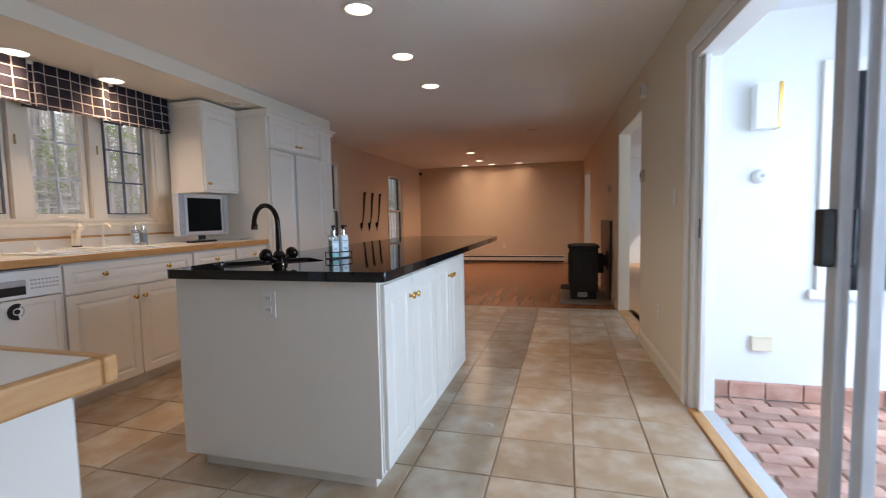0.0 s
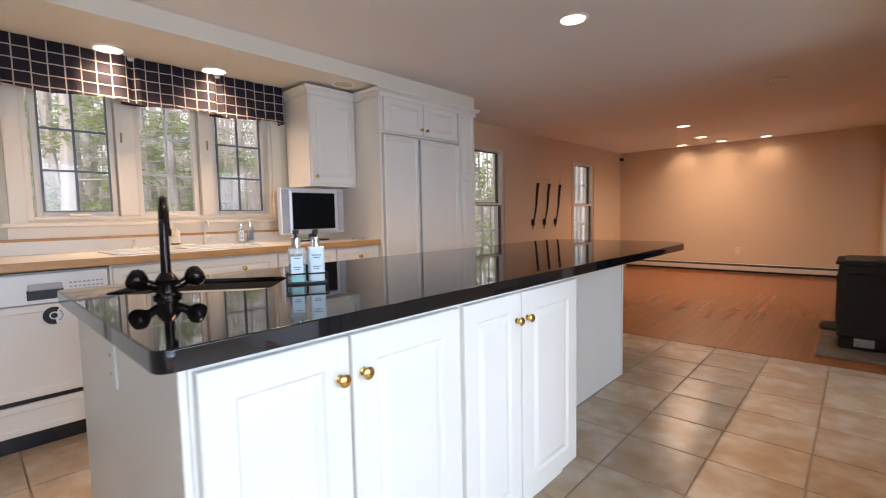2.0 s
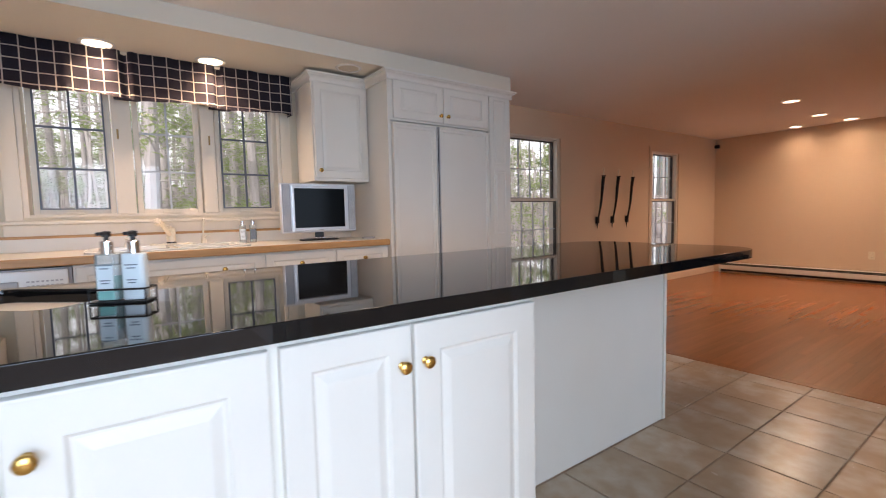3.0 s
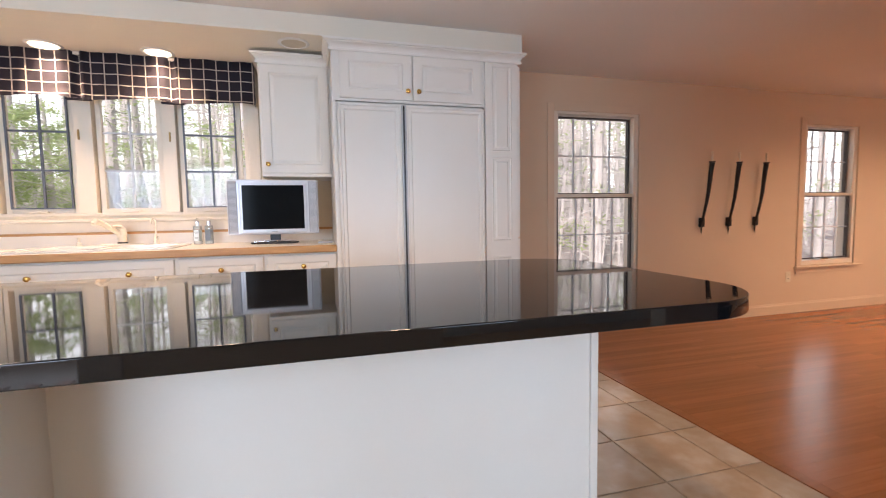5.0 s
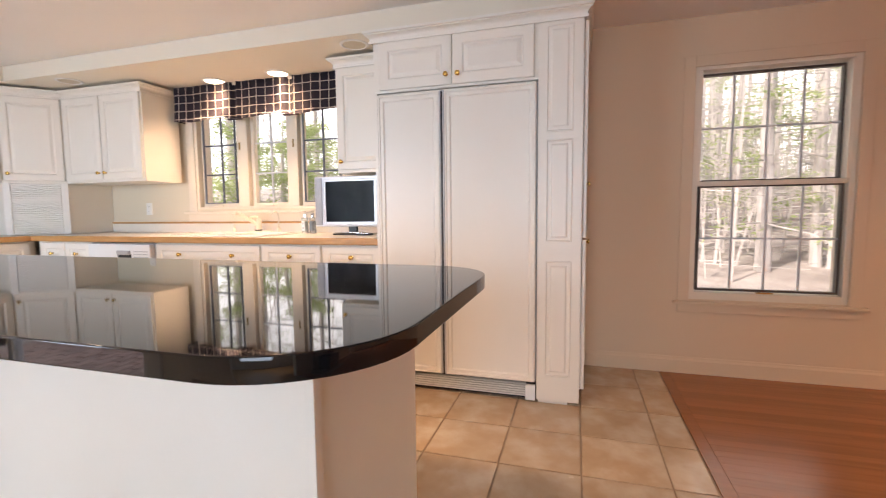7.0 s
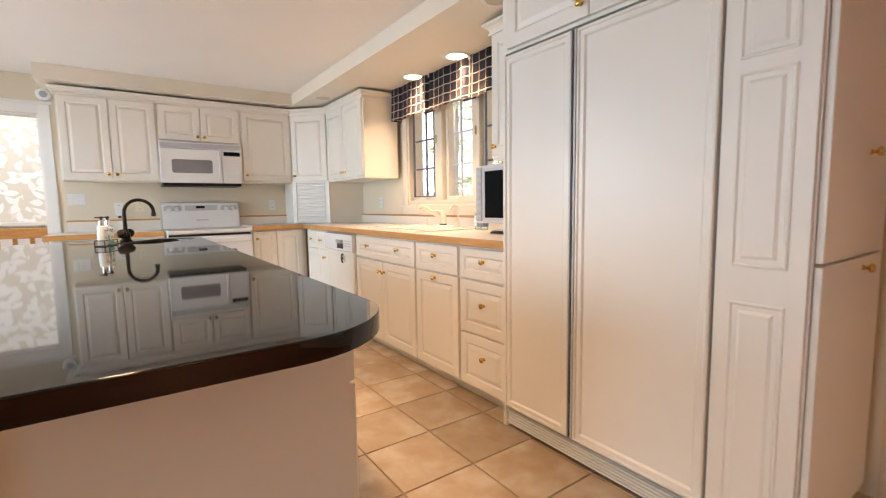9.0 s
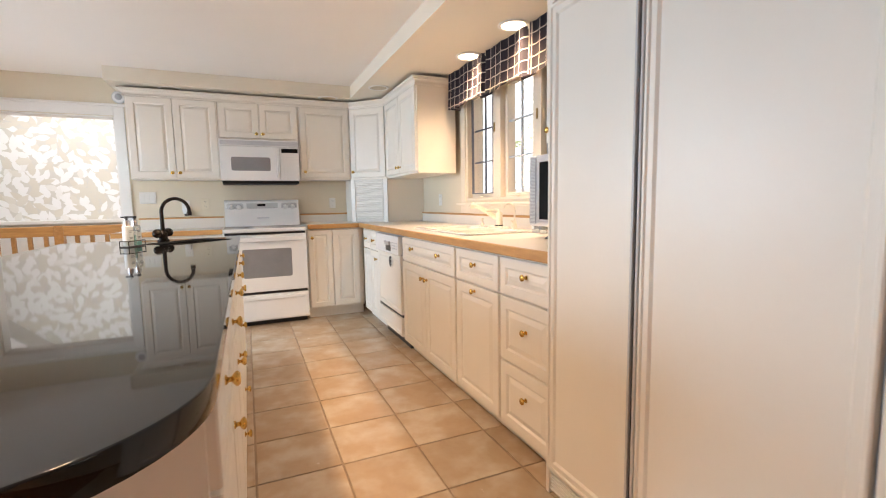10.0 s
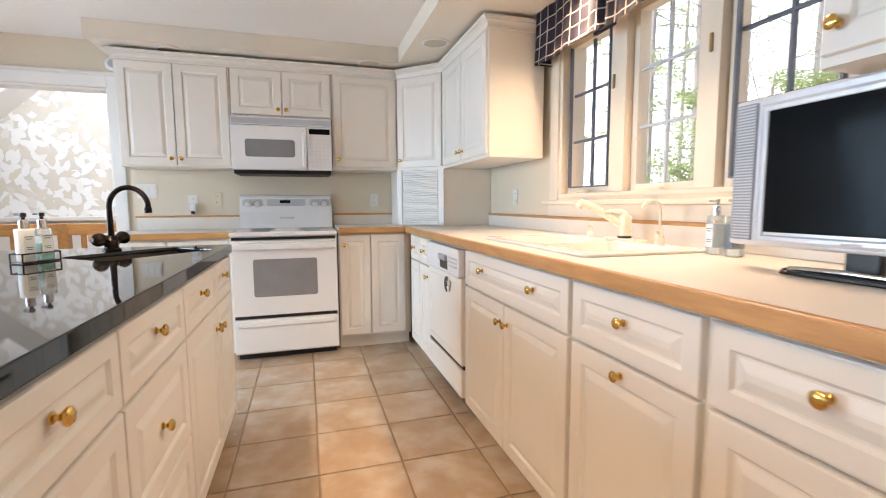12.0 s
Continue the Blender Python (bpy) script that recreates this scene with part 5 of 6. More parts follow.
def pump_bottle(name, at, label, body_mat, label_mat, fill_mat=None, fill=0.0, w=0.066, d=0.042, h=0.135, facing=0.0, group="soap bottles", head=BLACK_PLASTIC):
    root = thing(name, Matrix.Translation(at) @ pose(0, 0, 0, 0, 0, facing), label, "soap bottle", group)
    part("bottle", prism(rounded(-w / 2, -d / 2, w / 2, d / 2, (0.012,) * 4, 4), 0.0, h, bev=0.005), body_mat, root, smooth=True)
    if fill_mat:
        part("soap", prism(rounded(-w / 2 + 0.003, -d / 2 - 0.0006, w / 2 - 0.003, d / 2 + 0.0006, (0.010,) * 4, 4), 0.003, fill), fill_mat, root, "teal liquid soap")
    lb = part("paper_label", box(-w / 2 + 0.008, -d / 2 - 0.0014, 0.025, w / 2 - 0.008, d / 2 + 0.0014, h - 0.03), label_mat, root, "pale printed label")
    for k, (bw, z) in enumerate(((0.030, 0.088), (0.020, 0.080), (0.024, 0.050), (0.018, 0.043))):
        part("print_line", box(-bw / 2, -d / 2 - 0.0018, z, bw / 2, d / 2 + 0.0018, z + 0.003), INK, lb)
    part("collar", lathe([(0.014, h), (0.014, h + 0.030), (0.011, h + 0.033), (0.0, h + 0.033)], 16), CHROME, root, "silver collar", smooth=True)
    part("pump_head", lathe([(0.006, h + 0.033), (0.006, h + 0.042), (0.010, h + 0.043), (0.010, h + 0.056), (0.0, h + 0.058)], 14), head, root, "black pump head" if head is BLACK_PLASTIC else "cream pump head", smooth=True)
    part("nozzle", box(-0.006, -0.034, h + 0.047, 0.006, 0.0, h + 0.055, bev=0.002), head, root)
    return root


def soap_caddy(at, facing):
    m = Matrix.Translation(at) @ pose(0, 0, 0, 0, 0, facing)
    root = thing("soap_caddy", m, "black wire caddy holding two soap bottles", "caddy")
    part("tray", box(-0.066, -0.03, 0.0, 0.066, 0.03, 0.005, bev=0.002), BLACK_PLASTIC, root)
    for z in (0.035,):
        part("rail", tube([(-0.065, -0.028, z), (0.065, -0.028, z), (0.065, 0.028, z), (-0.065, 0.028, z), (-0.065, -0.028, z)], 0.0025, 8), IRON, root, smooth=True)
    for x, y in ((-0.065, -0.028), (0.065, -0.028), (0.065, 0.028), (-0.065, 0.028)):
        part("post", tube([(x, y, 0.0), (x, y, 0.036)], 0.0025, 8), IRON, root, smooth=True)
    return m


m = soap_caddy((-1.075, 2.205, 0.9575), 62)
for dx, body, lab, fm, fl, txt in ((-0.031, CLEAR_PLASTIC, CLEAR_PLASTIC, TEAL_SOAP, 0.062, "clear pump bottle half full of teal soap"), (0.031, SOAP_LABEL, SOAP_LABEL, None, 0, "pale blue pump bottle of lotion")):
    b = pump_bottle("soap_bottle", (0, 0, 0), txt, body, SOAP_LABEL, fm, fl, 0.054, 0.036, 0.118)
    b.matrix_world = m @ Matrix.Translation((dx, 0, 0.0055))
for y, lab in ((2.975, SOAP_LABEL), (3.05, SOAP_LABEL)):
    pump_bottle("soap_bottle", (-3.39, y, 0.982), "clear pump bottle with pale label by the sink", CLEAR_PLASTIC, INK if y > 3 else SOAP_LABEL, None, 0, 0.05, 0.045, 0.135, 80, head=CREAM_PLASTIC)


def island_faucet():
    root = thing("island_faucet", Matrix.Translation((-1.175, 1.815, 0.9575)), "oil-rubbed bronze gooseneck faucet with two lever knobs", "faucet")
    part("base", lathe([(0.036, 0.0), (0.036, 0.008), (0.028, 0.014), (0.026, 0.040), (0.030, 0.05), (0.022, 0.062), (0.016, 0.07), (0.0, 0.07)], 22), BRONZE, root, smooth=True)
    d = Vector((-0.95, 0.30, 0)).normalized()
    pts = [(0, 0, 0.06), (0, 0, 0.15)] + arc((d * 0.09) + Vector((0, 0, 0.195)), 0.09, 180, 12, 14, u=d, v=(0, 0, 1))
    pts.append(Vector(pts[-1]) + Vector((0, 0, -0.022)))
    part("spout", tube(pts, [0.014, 0.0125] + [0.0115] * 15 + [0.0115]), BRONZE, root, smooth=True)
    e = Vector(pts[-1])
    part("aerator", lathe([(0.015, -0.022), (0.016, -0.002), (0.012, 0.006), (0.0, 0.006)], 16), BRONZE, root, smooth=True, at=e)
    side = Vector((0.30, 0.95, 0)).normalized()
    for s in (-1, 1):
        a = part("valve_arm", tube([(0, 0, 0.028), side * s * 0.03 + Vector((0, 0, 0.033)), side * s * 0.052 + Vector((0, 0, 0.045))], [0.016, 0.013, 0.012]), BRONZE, root, smooth=True)
        turn = (side * s + Vector((0, 0, 0.5))).normalized().to_track_quat("Z", "Y").to_matrix().to_4x4()
        part("handle", lathe([(0.012, -0.01), (0.022, 0.0), (0.030, 0.012), (0.030, 0.026), (0.024, 0.036), (0.018, 0.040), (0.0, 0.043)], 20), BRONZE, a, smooth=True, at=Matrix.Translation(side * s * 0.056 + Vector((0, 0, 0.047))) @ turn)


island_faucet()


# ---- plates, detectors ----
def outlet(at, facing, label, mat=TRIM_WHITE, w=0.072, h=0.116, kind="outlet", gangs=1, roll=0, turn=Matrix()):
    root = thing("wall_outlet" if kind == "outlet" else "light_switch", turn @ Matrix.Translation(at) @ pose(0, 0, 0, 0, roll, TURN_OF[facing]), label, kind)
    part("plate", box(-w * gangs / 2, -0.006, -h / 2, w * gangs / 2, 0.0, h / 2, bev=0.003), mat, root)
    for g in range(gangs):
        u = (g - (gangs - 1) / 2) * w * 0.9
        if kind == "outlet":
            for z in (-0.025, 0.025):
                s = part("socket", box(u - 0.016, -0.0075, z - 0.014, u + 0.016, -0.004, z + 0.014, bev=0.002), mat, root)
                for dx in (-0.006, 0.006):
                    part("slot", box(u + dx - 0.0012, -0.0079, z - 0.004, u + dx + 0.0012, -0.0074, z + 0.006), BLACK_PLASTIC, s)
        else:
            part("rocker", box(u - 0.016, -0.010, -0.033, u + 0.016, -0.005, 0.033, bev=0.003), mat, root)


outlet((-1.135, 1.67, 0.805), "-y", "white wall outlet on the island end")
outlet((-1.285, 4.606, 0.842), "+y", "white wall outlet under the island overhang", roll=90)
outlet((-0.80, 0.001, 1.28), "+y", "white three-gang switch plate by the doorway", gangs=3, kind="switch", w=0.048)
outlet((-1.13, 0.001, 1.19), "+y", "white outlet above the backsplash")
outlet((-1.31, 0.001, 1.21), "+y", "almond blank outlet plate", ALMOND)
outlet((-2.63, 0.001, 1.20), "+y", "white outlet beside the range")
outlet((XW + 0.001, 1.12, 1.21), "+x", "white outlet above the backsplash")
outlet((XW + 0.001, 3.40, 1.17), "+x", "cream outlet behind the television", ALMOND)
outlet((XW + 0.001, 8.85, 0.41), "+x", "tan outlet low on the wall", ALMOND)
outlet((-1.35, YN - 0.001, 0.42), "-y", "tan outlet low on the end wall", ALMOND)
outlet((XE - 0.001, 3.24, 1.27), "-x", "white switch plate beside the sliding door", kind="switch", turn=EAST)
outlet((XE - 0.001, 3.65, 0.42), "-x", "white outlet low on the wall", turn=EAST)
pl = thing("plug_in_freshener", (-1.13, 0.012, 1.145), "white plug-in air freshener in the outlet", "air freshener")
part("case", box(-0.026, 0.0, -0.035, 0.026, 0.035, 0.03, bev=0.010), APPLIANCE_WHITE, pl, smooth=True)
part("vial", lathe([(0.012, -0.055), (0.016, -0.045), (0.016, -0.03), (0.0, -0.03)], 14), BLACK_PLASTIC, pl, at=(0, 0.02, 0))
for y, z in ((4.24, 1.49), (6.38, 1.50)):
    th = thing("thermostat", EAST @ Matrix.Translation((XE - 0.001, y, z)), "small brass and grey wall thermostat", "thermostat")
    part("case", box(-0.03, -0.03, -0.05, 0.0, 0.03, 0.05, bev=0.004), BAFFLE, th)
    part("dial", box(-0.033, -0.018, -0.02, -0.029, 0.018, 0.025), BLACK_PLASTIC, th)
dc = thing("door_bell_chime", EAST @ Matrix.Translation((XE - 0.001, 4.20, 2.20)), "white door chime box high on the wall", "door chime")
part("case", box(-0.04, -0.06, -0.05, 0.0, 0.06, 0.06, bev=0.006), TRIM_WHITE, dc)
part("grille", box(-0.042, -0.04, -0.03, -0.039, 0.04, 0.035), APPLIANCE_WHITE, dc)
sd = thing("smoke_detector", (-0.635, 0.001, 2.25), "round white smoke detector above the doorway", "smoke detector")
part("case", lathe([(0.06, 0.0), (0.06, 0.018), (0.05, 0.032), (0.02, 0.036), (0.0, 0.036)], 28), APPLIANCE_WHITE, sd, smooth=True, at=pose(0, 0, 0, -90))
part("grille", lathe([(0.030, 0.034), (0.030, 0.038), (0.0, 0.038)], 20), APPLIANCE_GREY, sd, at=pose(0, 0, 0, -90))
cs = thing("ceiling_speaker", (-0.34, 6.90, CEIL - 0.001), "round flush ceiling detector", "detector")
part("disc", lathe([(0.075, 0.0), (0.072, -0.012), (0.05, -0.018), (0.0, -0.018)], 28), CEILING_WHITE, cs, smooth=True)
part("rim", lathe([(0.085, 0.0), (0.085, -0.004), (0.076, -0.004), (0.076, 0.0)], 28), BAFFLE, cs)
ms = thing("motion_detector", (XW + 0.06, YN - 0.06, 2.29), "tiny dark corner sensor near the ceiling", "sensor")
part("case", box(-0.05, -0.02, -0.03, 0.02, 0.05, 0.03, bev=0.008), BLACK_PLASTIC, ms)


# ---- living end ----
def sconce(y):
    root = thing("wall_sconce", (XW + 0.001, y, 1.05), "curved black iron candle sconce on the wall", "sconce", "row of wall sconces")
    part("wall_block", box(0.0, -0.024, -0.055, 0.035, 0.024, 0.04, bev=0.004), IRON, root)
    pts, rad = [], []
    for i in range(15):
        s = i / 14
        pts.append((0.035 + 0.05 * s + 0.01 * math.sin(s * 6), -0.012 + 0.06 * (0.5 - 0.5 * math.cos(math.pi * min(1, s * 1.25))), -0.01 + 0.60 * s))
        rad.append(0.011 + 0.013 * s)
    part("arm", tube(pts, rad, 10), IRON, root, smooth=True)
    part("cup", lathe([(0.024, 0.0), (0.030, 0.012), (0.030, 0.016), (0.0, 0.016)], 16), IRON, root, at=pts[-1], smooth=True)
    part("candle", lathe([(0.011, 0.0), (0.011, 0.10), (0.004, 0.105), (0.0, 0.105)], 12), CANDLE, root, "cream taper candle", at=Vector(pts[-1]) + Vector((0, 0, 0.012)), smooth=True)
    part("drop_finial", lathe([(0.0, -0.14), (0.006, -0.10), (0.010, -0.055), (0.0, -0.05)], 10), IRON, root, at=(0.015, 0, 0), smooth=True)


for y in (7.62, 7.97, 8.33):
    sconce(y)


def heater():
    root = thing("baseboard_heater", (-1.65, YN - 0.001, 0), "long cream baseboard heater with a dark slot", "heater")
    w = 1.76
    # black plate puts the shadow into the top slot and bottom gap
    part("back_plate", box(-w, -0.012, 0.02, w, 0.0, 0.19), BLACK_PLASTIC, root, "back plate blackened as shade in the slots")
    part("front_panel", box(-w + 0.02, -0.062, 0.06, w - 0.02, -0.052, 0.138, bev=0.004), HEATER, root)
    part("top_hood", prism([(0.0, 0.19), (-0.055, 0.178), (-0.055, 0.172), (0.0, 0.182)], -w, w), HEATER, root, at=Matrix(((0, 0, 1, 0), (1, 0, 0, 0), (0, 1, 0, 0), (0, 0, 0, 1))))
    part("fin_tube", box(-w + 0.02, -0.045, 0.06, w - 0.02, -0.014, 0.15), BLACK_PLASTIC, root, "dark finned tube")
    for s in (-1, 1):
        part("end_cap", box(s * w - 0.02 * s, -0.064, 0.0, s * w, 0.0, 0.192, bev=0.003), HEATER, root)


heater()


def stove():
    hearth = thing("hearth_pad", (0.42, 6.52, 0.0), "grey stone hearth pad on the wooden floor", "hearth")
    part("slab", box(-0.36, -0.52, 0.001, 0.27, 0.52, 0.026, bev=0.005), SLATE, hearth)
    root = thing("wood_stove", (0.36, 6.50, 0.026), "black cast-iron pellet stove with rear flue", "stove")
    part("base", box(-0.17, -0.22, 0.0, 0.17, 0.22, 0.10, bev=0.010), STOVE_BLACK, root)
    part("body", box(-0.185, -0.25, 0.10, 0.185, 0.25, 0.69, bev=0.012), STOVE_BLACK, root)
    part("top_plate", box(-0.205, -0.28, 0.69, 0.205, 0.28, 0.715, bev=0.008), STOVE_BLACK, root)
    part("hopper_lid", box(-0.15, -0.18, 0.715, 0.17, 0.18, 0.735, bev=0.006), SLATE, root)
    part("side_panel", box(-0.13, -0.262, 0.18, 0.13, -0.25, 0.62, bev=0.008), STOVE_BLACK, root)
    part("label_plate", box(-0.075, -0.266, 0.035, 0.045, -0.222, 0.095), APPLIANCE_GREY, root, "pale rating label")
    bm = bmesh.new()
    for i in range(4):
        box(-0.065, -0.2675, 0.044 + i * 0.012, 0.035, -0.2662, 0.049 + i * 0.012, bm=bm)
    part("label_lines", bm, INK, root)
    part("ash_lip", prism(rounded(-0.30, -0.16, -0.16, 0.16, (0.07, 0.02, 0.02, 0.07), 6), 0.12, 0.14), STOVE_BLACK, root)
    part("door", box(-0.197, -0.19, 0.20, -0.184, 0.19, 0.60, bev=0.006), STOVE_BLACK, root)
    part("blower_box", box(0.185, -0.10, 0.34, 0.265, 0.12, 0.60, bev=0.006), STOVE_BLACK, root)
    part("flue", tube([(0.26, 0.02, 0.50), (0.305, 0.02, 0.50)], 0.055, 20), STOVE_BLACK, root, "black flue pipe", smooth=True)
    part("wall_thimble", lathe([(0.13, 0.0), (0.13, 0.012), (0.08, 0.02), (0.08, 0.04), (0.0, 0.04)], 24), STOVE_BLACK, root, at=pose(0.316, 0.02, 0.50, 0, -90), smooth=True)
    part("cord", tube([(0.19, -0.1, 0.05), (0.24, -0.05, 0.15), (0.29, 0.1, 0.16), (0.31, 0.2, 0.14)], 0.005, 8), BLACK_PLASTIC, root, smooth=True)
    sh = thing("wall_heat_shield", EAST @ Matrix.Translation((XE - 0.018, 6.72, 0.0)), "brown wall-mounted heat shield panel behind the stove", "heat shield")
    part("panel", box(-0.008, -0.50, 0.026, 0.004, 0.50, 1.06, bev=0.002), SHIELD, sh)
    part("edge_strip", box(-0.012, -0.515, 0.026, 0.004, -0.50, 1.075, bev=0.002), IRON, sh)
    part("edge_strip", box(-0.012, 0.50, 0.026, 0.004, 0.515, 1.075, bev=0.002), IRON, sh)
    part("edge_strip", box(-0.012, -0.50, 1.06, 0.004, 0.50, 1.075, bev=0.002), IRON, sh)


stove()

# ---- sliding door and porch ----
sl = thing("sliding_door", (XE + 0.07, 1.67, 0), "white-framed sliding glass door, half open, with black pull", "sliding door", kind="structure")
SL = sl.matrix_world.inverted()
sl.matrix_world = EAST @ sl.matrix_world
for b in ((XE + 0.002, 2.86, 0.0, XE + 0.13, 2.92, 2.08), (XE + 0.002, 0.42, 0.0, XE + 0.13, 0.48, 2.08), (XE + 0.002, 0.48, 2.03, XE + 0.13, 2.86, 2.08)):
    part("frame", box(*b, bev=0.003), TRIM_WHITE, sl, at=SL)
for b in ((XE - 0.018, 2.92, 0.0, XE - 0.001, 2.99, 2.15), (XE - 0.018, 0.35, 0.0, XE - 0.001, 0.42, 2.15), (XE - 0.018, 0.42, 2.08, XE - 0.001, 2.92, 2.15)):
    part("casing", box(*b, bev=0.004), TRIM_WHITE, sl, at=SL)
part("screen_stile", box(XE + 0.03, 2.80, 0.02, XE + 0.06, 2.86, 2.03, bev=0.003), TRIM_WHITE, sl, at=SL)
part("strike_plate", box(XE + 0.028, 2.835, 1.02, XE + 0.031, 2.855, 1.13), IRON, sl, "dark strike plate", at=SL)
part("wood_sill", box(XE - 0.012, 0.48, -0.04, XE + 0.05, 2.86, 0.014, bev=0.005), OAK, sl, "worn oak sill", at=SL)
part("track", box(XE + 0.05, 0.48, -0.04, XE + 0.13, 2.86, 0.006, bev=0.002), CHROME, sl, "metal track", at=SL)
for x, ya, yb in ((XE + 0.045, 0.50, 1.635), (XE + 0.095, 0.50, 1.575)):
    for b in ((x - 0.018, yb - 0.055, 0.02, x + 0.018, yb, 2.03), (x - 0.018, ya, 0.02, x + 0.018, ya + 0.055, 2.03), (x - 0.018, ya + 0.055, 0.02, x + 0.018, yb - 0.055, 0.10), (x - 0.018, ya + 0.055, 1.96, x + 0.018, yb - 0.055, 2.03)):
        part("panel_frame", box(*b, bev=0.003), HANDLE_GREY, sl, at=SL)
    p = part("pane", box(x - 0.003, ya + 0.055, 0.10, x + 0.003, yb - 0.055, 1.96), GLASS, sl, at=SL)
    p.visible_shadow = False
part("pull_handle", box(XE - 0.012, 1.585, 0.995, XE + 0.027, 1.63, 1.17, bev=0.006), BLACK_PLASTIC, sl, "black door pull", at=SL)
part("pull_handle", box(XE + 0.063, 1.585, 0.995, XE + 0.08, 1.62, 1.17, bev=0.006), BLACK_PLASTIC, sl, "black door pull", at=SL)

pw = thing("window_4", (1.95, 3.35, 0.6), "white porch window frame with dark glass", "window", kind="structure")
PW = pw.matrix_world.inverted()
for b in ((1.66, 3.33, 0.66, 1.74, 3.357, 2.08), (2.56, 3.33, 0.66, 2.64, 3.357, 2.08), (1.74, 3.33, 2.0, 2.56, 3.357, 2.08), (1.62, 3.32, 0.60, 2.68, 3.357, 0.66)):
    part("casing", box(*b, bev=0.003), TRIM_WHITE, pw, at=PW)
part("pane", box(1.74, 3.348, 0.66, 2.56, 3.356, 2.0), SCREEN, pw, at=PW)
pl = thing("porch_light", (1.365, 3.359, 1.82), "white box porch light with a brass edge", "wall light")
part("housing", box(-0.09, -0.10, -0.14, 0.03, 0.0, 0.14, bev=0.006), PORCH_WHITE, pl)
part("brass_edge", box(0.03, -0.10, -0.14, 0.055, 0.0, 0.14, bev=0.004), BRASS, pl, "brass edge band")
bell = thing("door_chime", (1.335, 3.359, 1.39), "small round white wall fitting on the porch", "wall fitting")
part("cap", lathe([(0.045, 0.0), (0.045, 0.02), (0.03, 0.05), (0.0, 0.055)], 20), PORCH_WHITE, bell, smooth=True, at=pose(0, 0, 0, 90))
part("button", lathe([(0.012, 0.054), (0.012, 0.06), (0.0, 0.06)], 12), APPLIANCE_GREY, bell, at=pose(0, 0, 0, 90))
ob_ = thing("outdoor_outlet", (1.37, 3.359, 0.29), "cream weatherproof outlet cover on the porch wall", "outlet")
part("cover", box(-0.06, -0.03, -0.045, 0.06, 0.0, 0.045, bev=0.006), ALMOND, ob_)
part("hinge", box(-0.06, -0.034, 0.045, 0.06, -0.01, 0.052), ALMOND, ob_)


# ---- stair hall ----
def railing():
    root = thing("stair_railing", (0.3, -1.2, 0.0), "oak stair railing with square balusters", "railing")
    part("top_rail", box(-0.02, -0.03, 0.87, 2.2, 0.03, 0.985, bev=0.008), OAK_X, root)
    part("side_rail", box(-2.0, -0.03, 0.87, -0.02, 0.03, 0.985, bev=0.008), OAK_X, root)
    for i in range(28):
        x = -1.9 + i * 0.145
        part("baluster", box(x - 0.02, -0.018, 0.0, x + 0.02, 0.018, 0.87, bev=0.003), OAK, root)
    part("newel", box(-0.045, -0.045, 0.0, 0.045, 0.045, 0.99, bev=0.006), OAK, root)


railing()
ledge = tagged(part("trim_stair_ledge", box(-0.3, -2.497, 0.98, 2.6, -2.30, 1.03, bev=0.006), TRIM_WHITE), "white ledge along the wallpapered wall", "trim", kind="structure")
tagged(part("wall_stair_knee", box(-0.25, -2.497, -2.6, 2.6, -2.34, 0.98), TRIM_WHITE), "white low wall under the ledge", "wall", kind="structure")


def wallpaper_leaves():
    """Printed leaf shapes laid on the stair wall, a hair proud of the paper."""
    rnd = random.Random(7)
    verts, faces = [], []
    for k in range(1300):
        gx, gz = k % 50, k // 50
        cx = -1.7 + gx * 0.085 + rnd.uniform(-0.035, 0.035)
        cz = 0.72 + gz * 0.094 + rnd.uniform(-0.04, 0.04)
        a, ln, wd = rnd.gauss(1.1, 0.9), rnd.uniform(0.13, 0.20), rnd.uniform(0.036, 0.052)
        ca, sa = math.cos(a), math.sin(a)
        base = len(verts)
        y = -2.4985 + rnd.uniform(0, 0.0012) + k * 1e-6
        for u, v in ((-0.5, 0), (-0.36, 0.62), (-0.12, 0.98), (0.15, 0.82), (0.36, 0.4), (0.55, 0), (0.36, -0.38), (0.15, -0.8), (-0.12, -1.0), (-0.36, -0.6)):
            p, q = u * ln, v * wd
            verts.append((cx + p * ca - q * sa, y, cz + p * sa + q * ca))
        faces.append(tuple(range(base, base + 10)))
    me = bpy.data.meshes.new("leaf_print")
    me.from_pydata(verts, [], faces)
    me.materials.append(PAPER_LEAF)
    ob = new("leaf_print", me)
    ob.parent = bpy.data.objects["wall_stair_back"]
    tagged(ob, "white and beige printed leaves", kind="stuff")


nt = PAPER_LEAF.node_tree
geo_n, mixr = nt.nodes.new("ShaderNodeNewGeometry"), nt.nodes.new("ShaderNodeMix")
mixr.data_type = "RGBA"
mixr.inputs[6].default_value, mixr.inputs[7].default_value = (0.70, 0.66, 0.58, 1), (0.87, 0.87, 0.86, 1)
gt = nt.nodes.new("ShaderNodeMapRange")
gt.inputs["From Min"].default_value, gt.inputs["From Max"].default_value = 0.3, 0.5
nt.links.new(geo_n.outputs["Random Per Island"], gt.inputs["Value"])
nt.links.new(gt.outputs[0], mixr.inputs[0])
nt.links.new(mixr.outputs[2], nt.nodes["Principled BSDF"].inputs["Base Color"])
wallpaper_leaves()


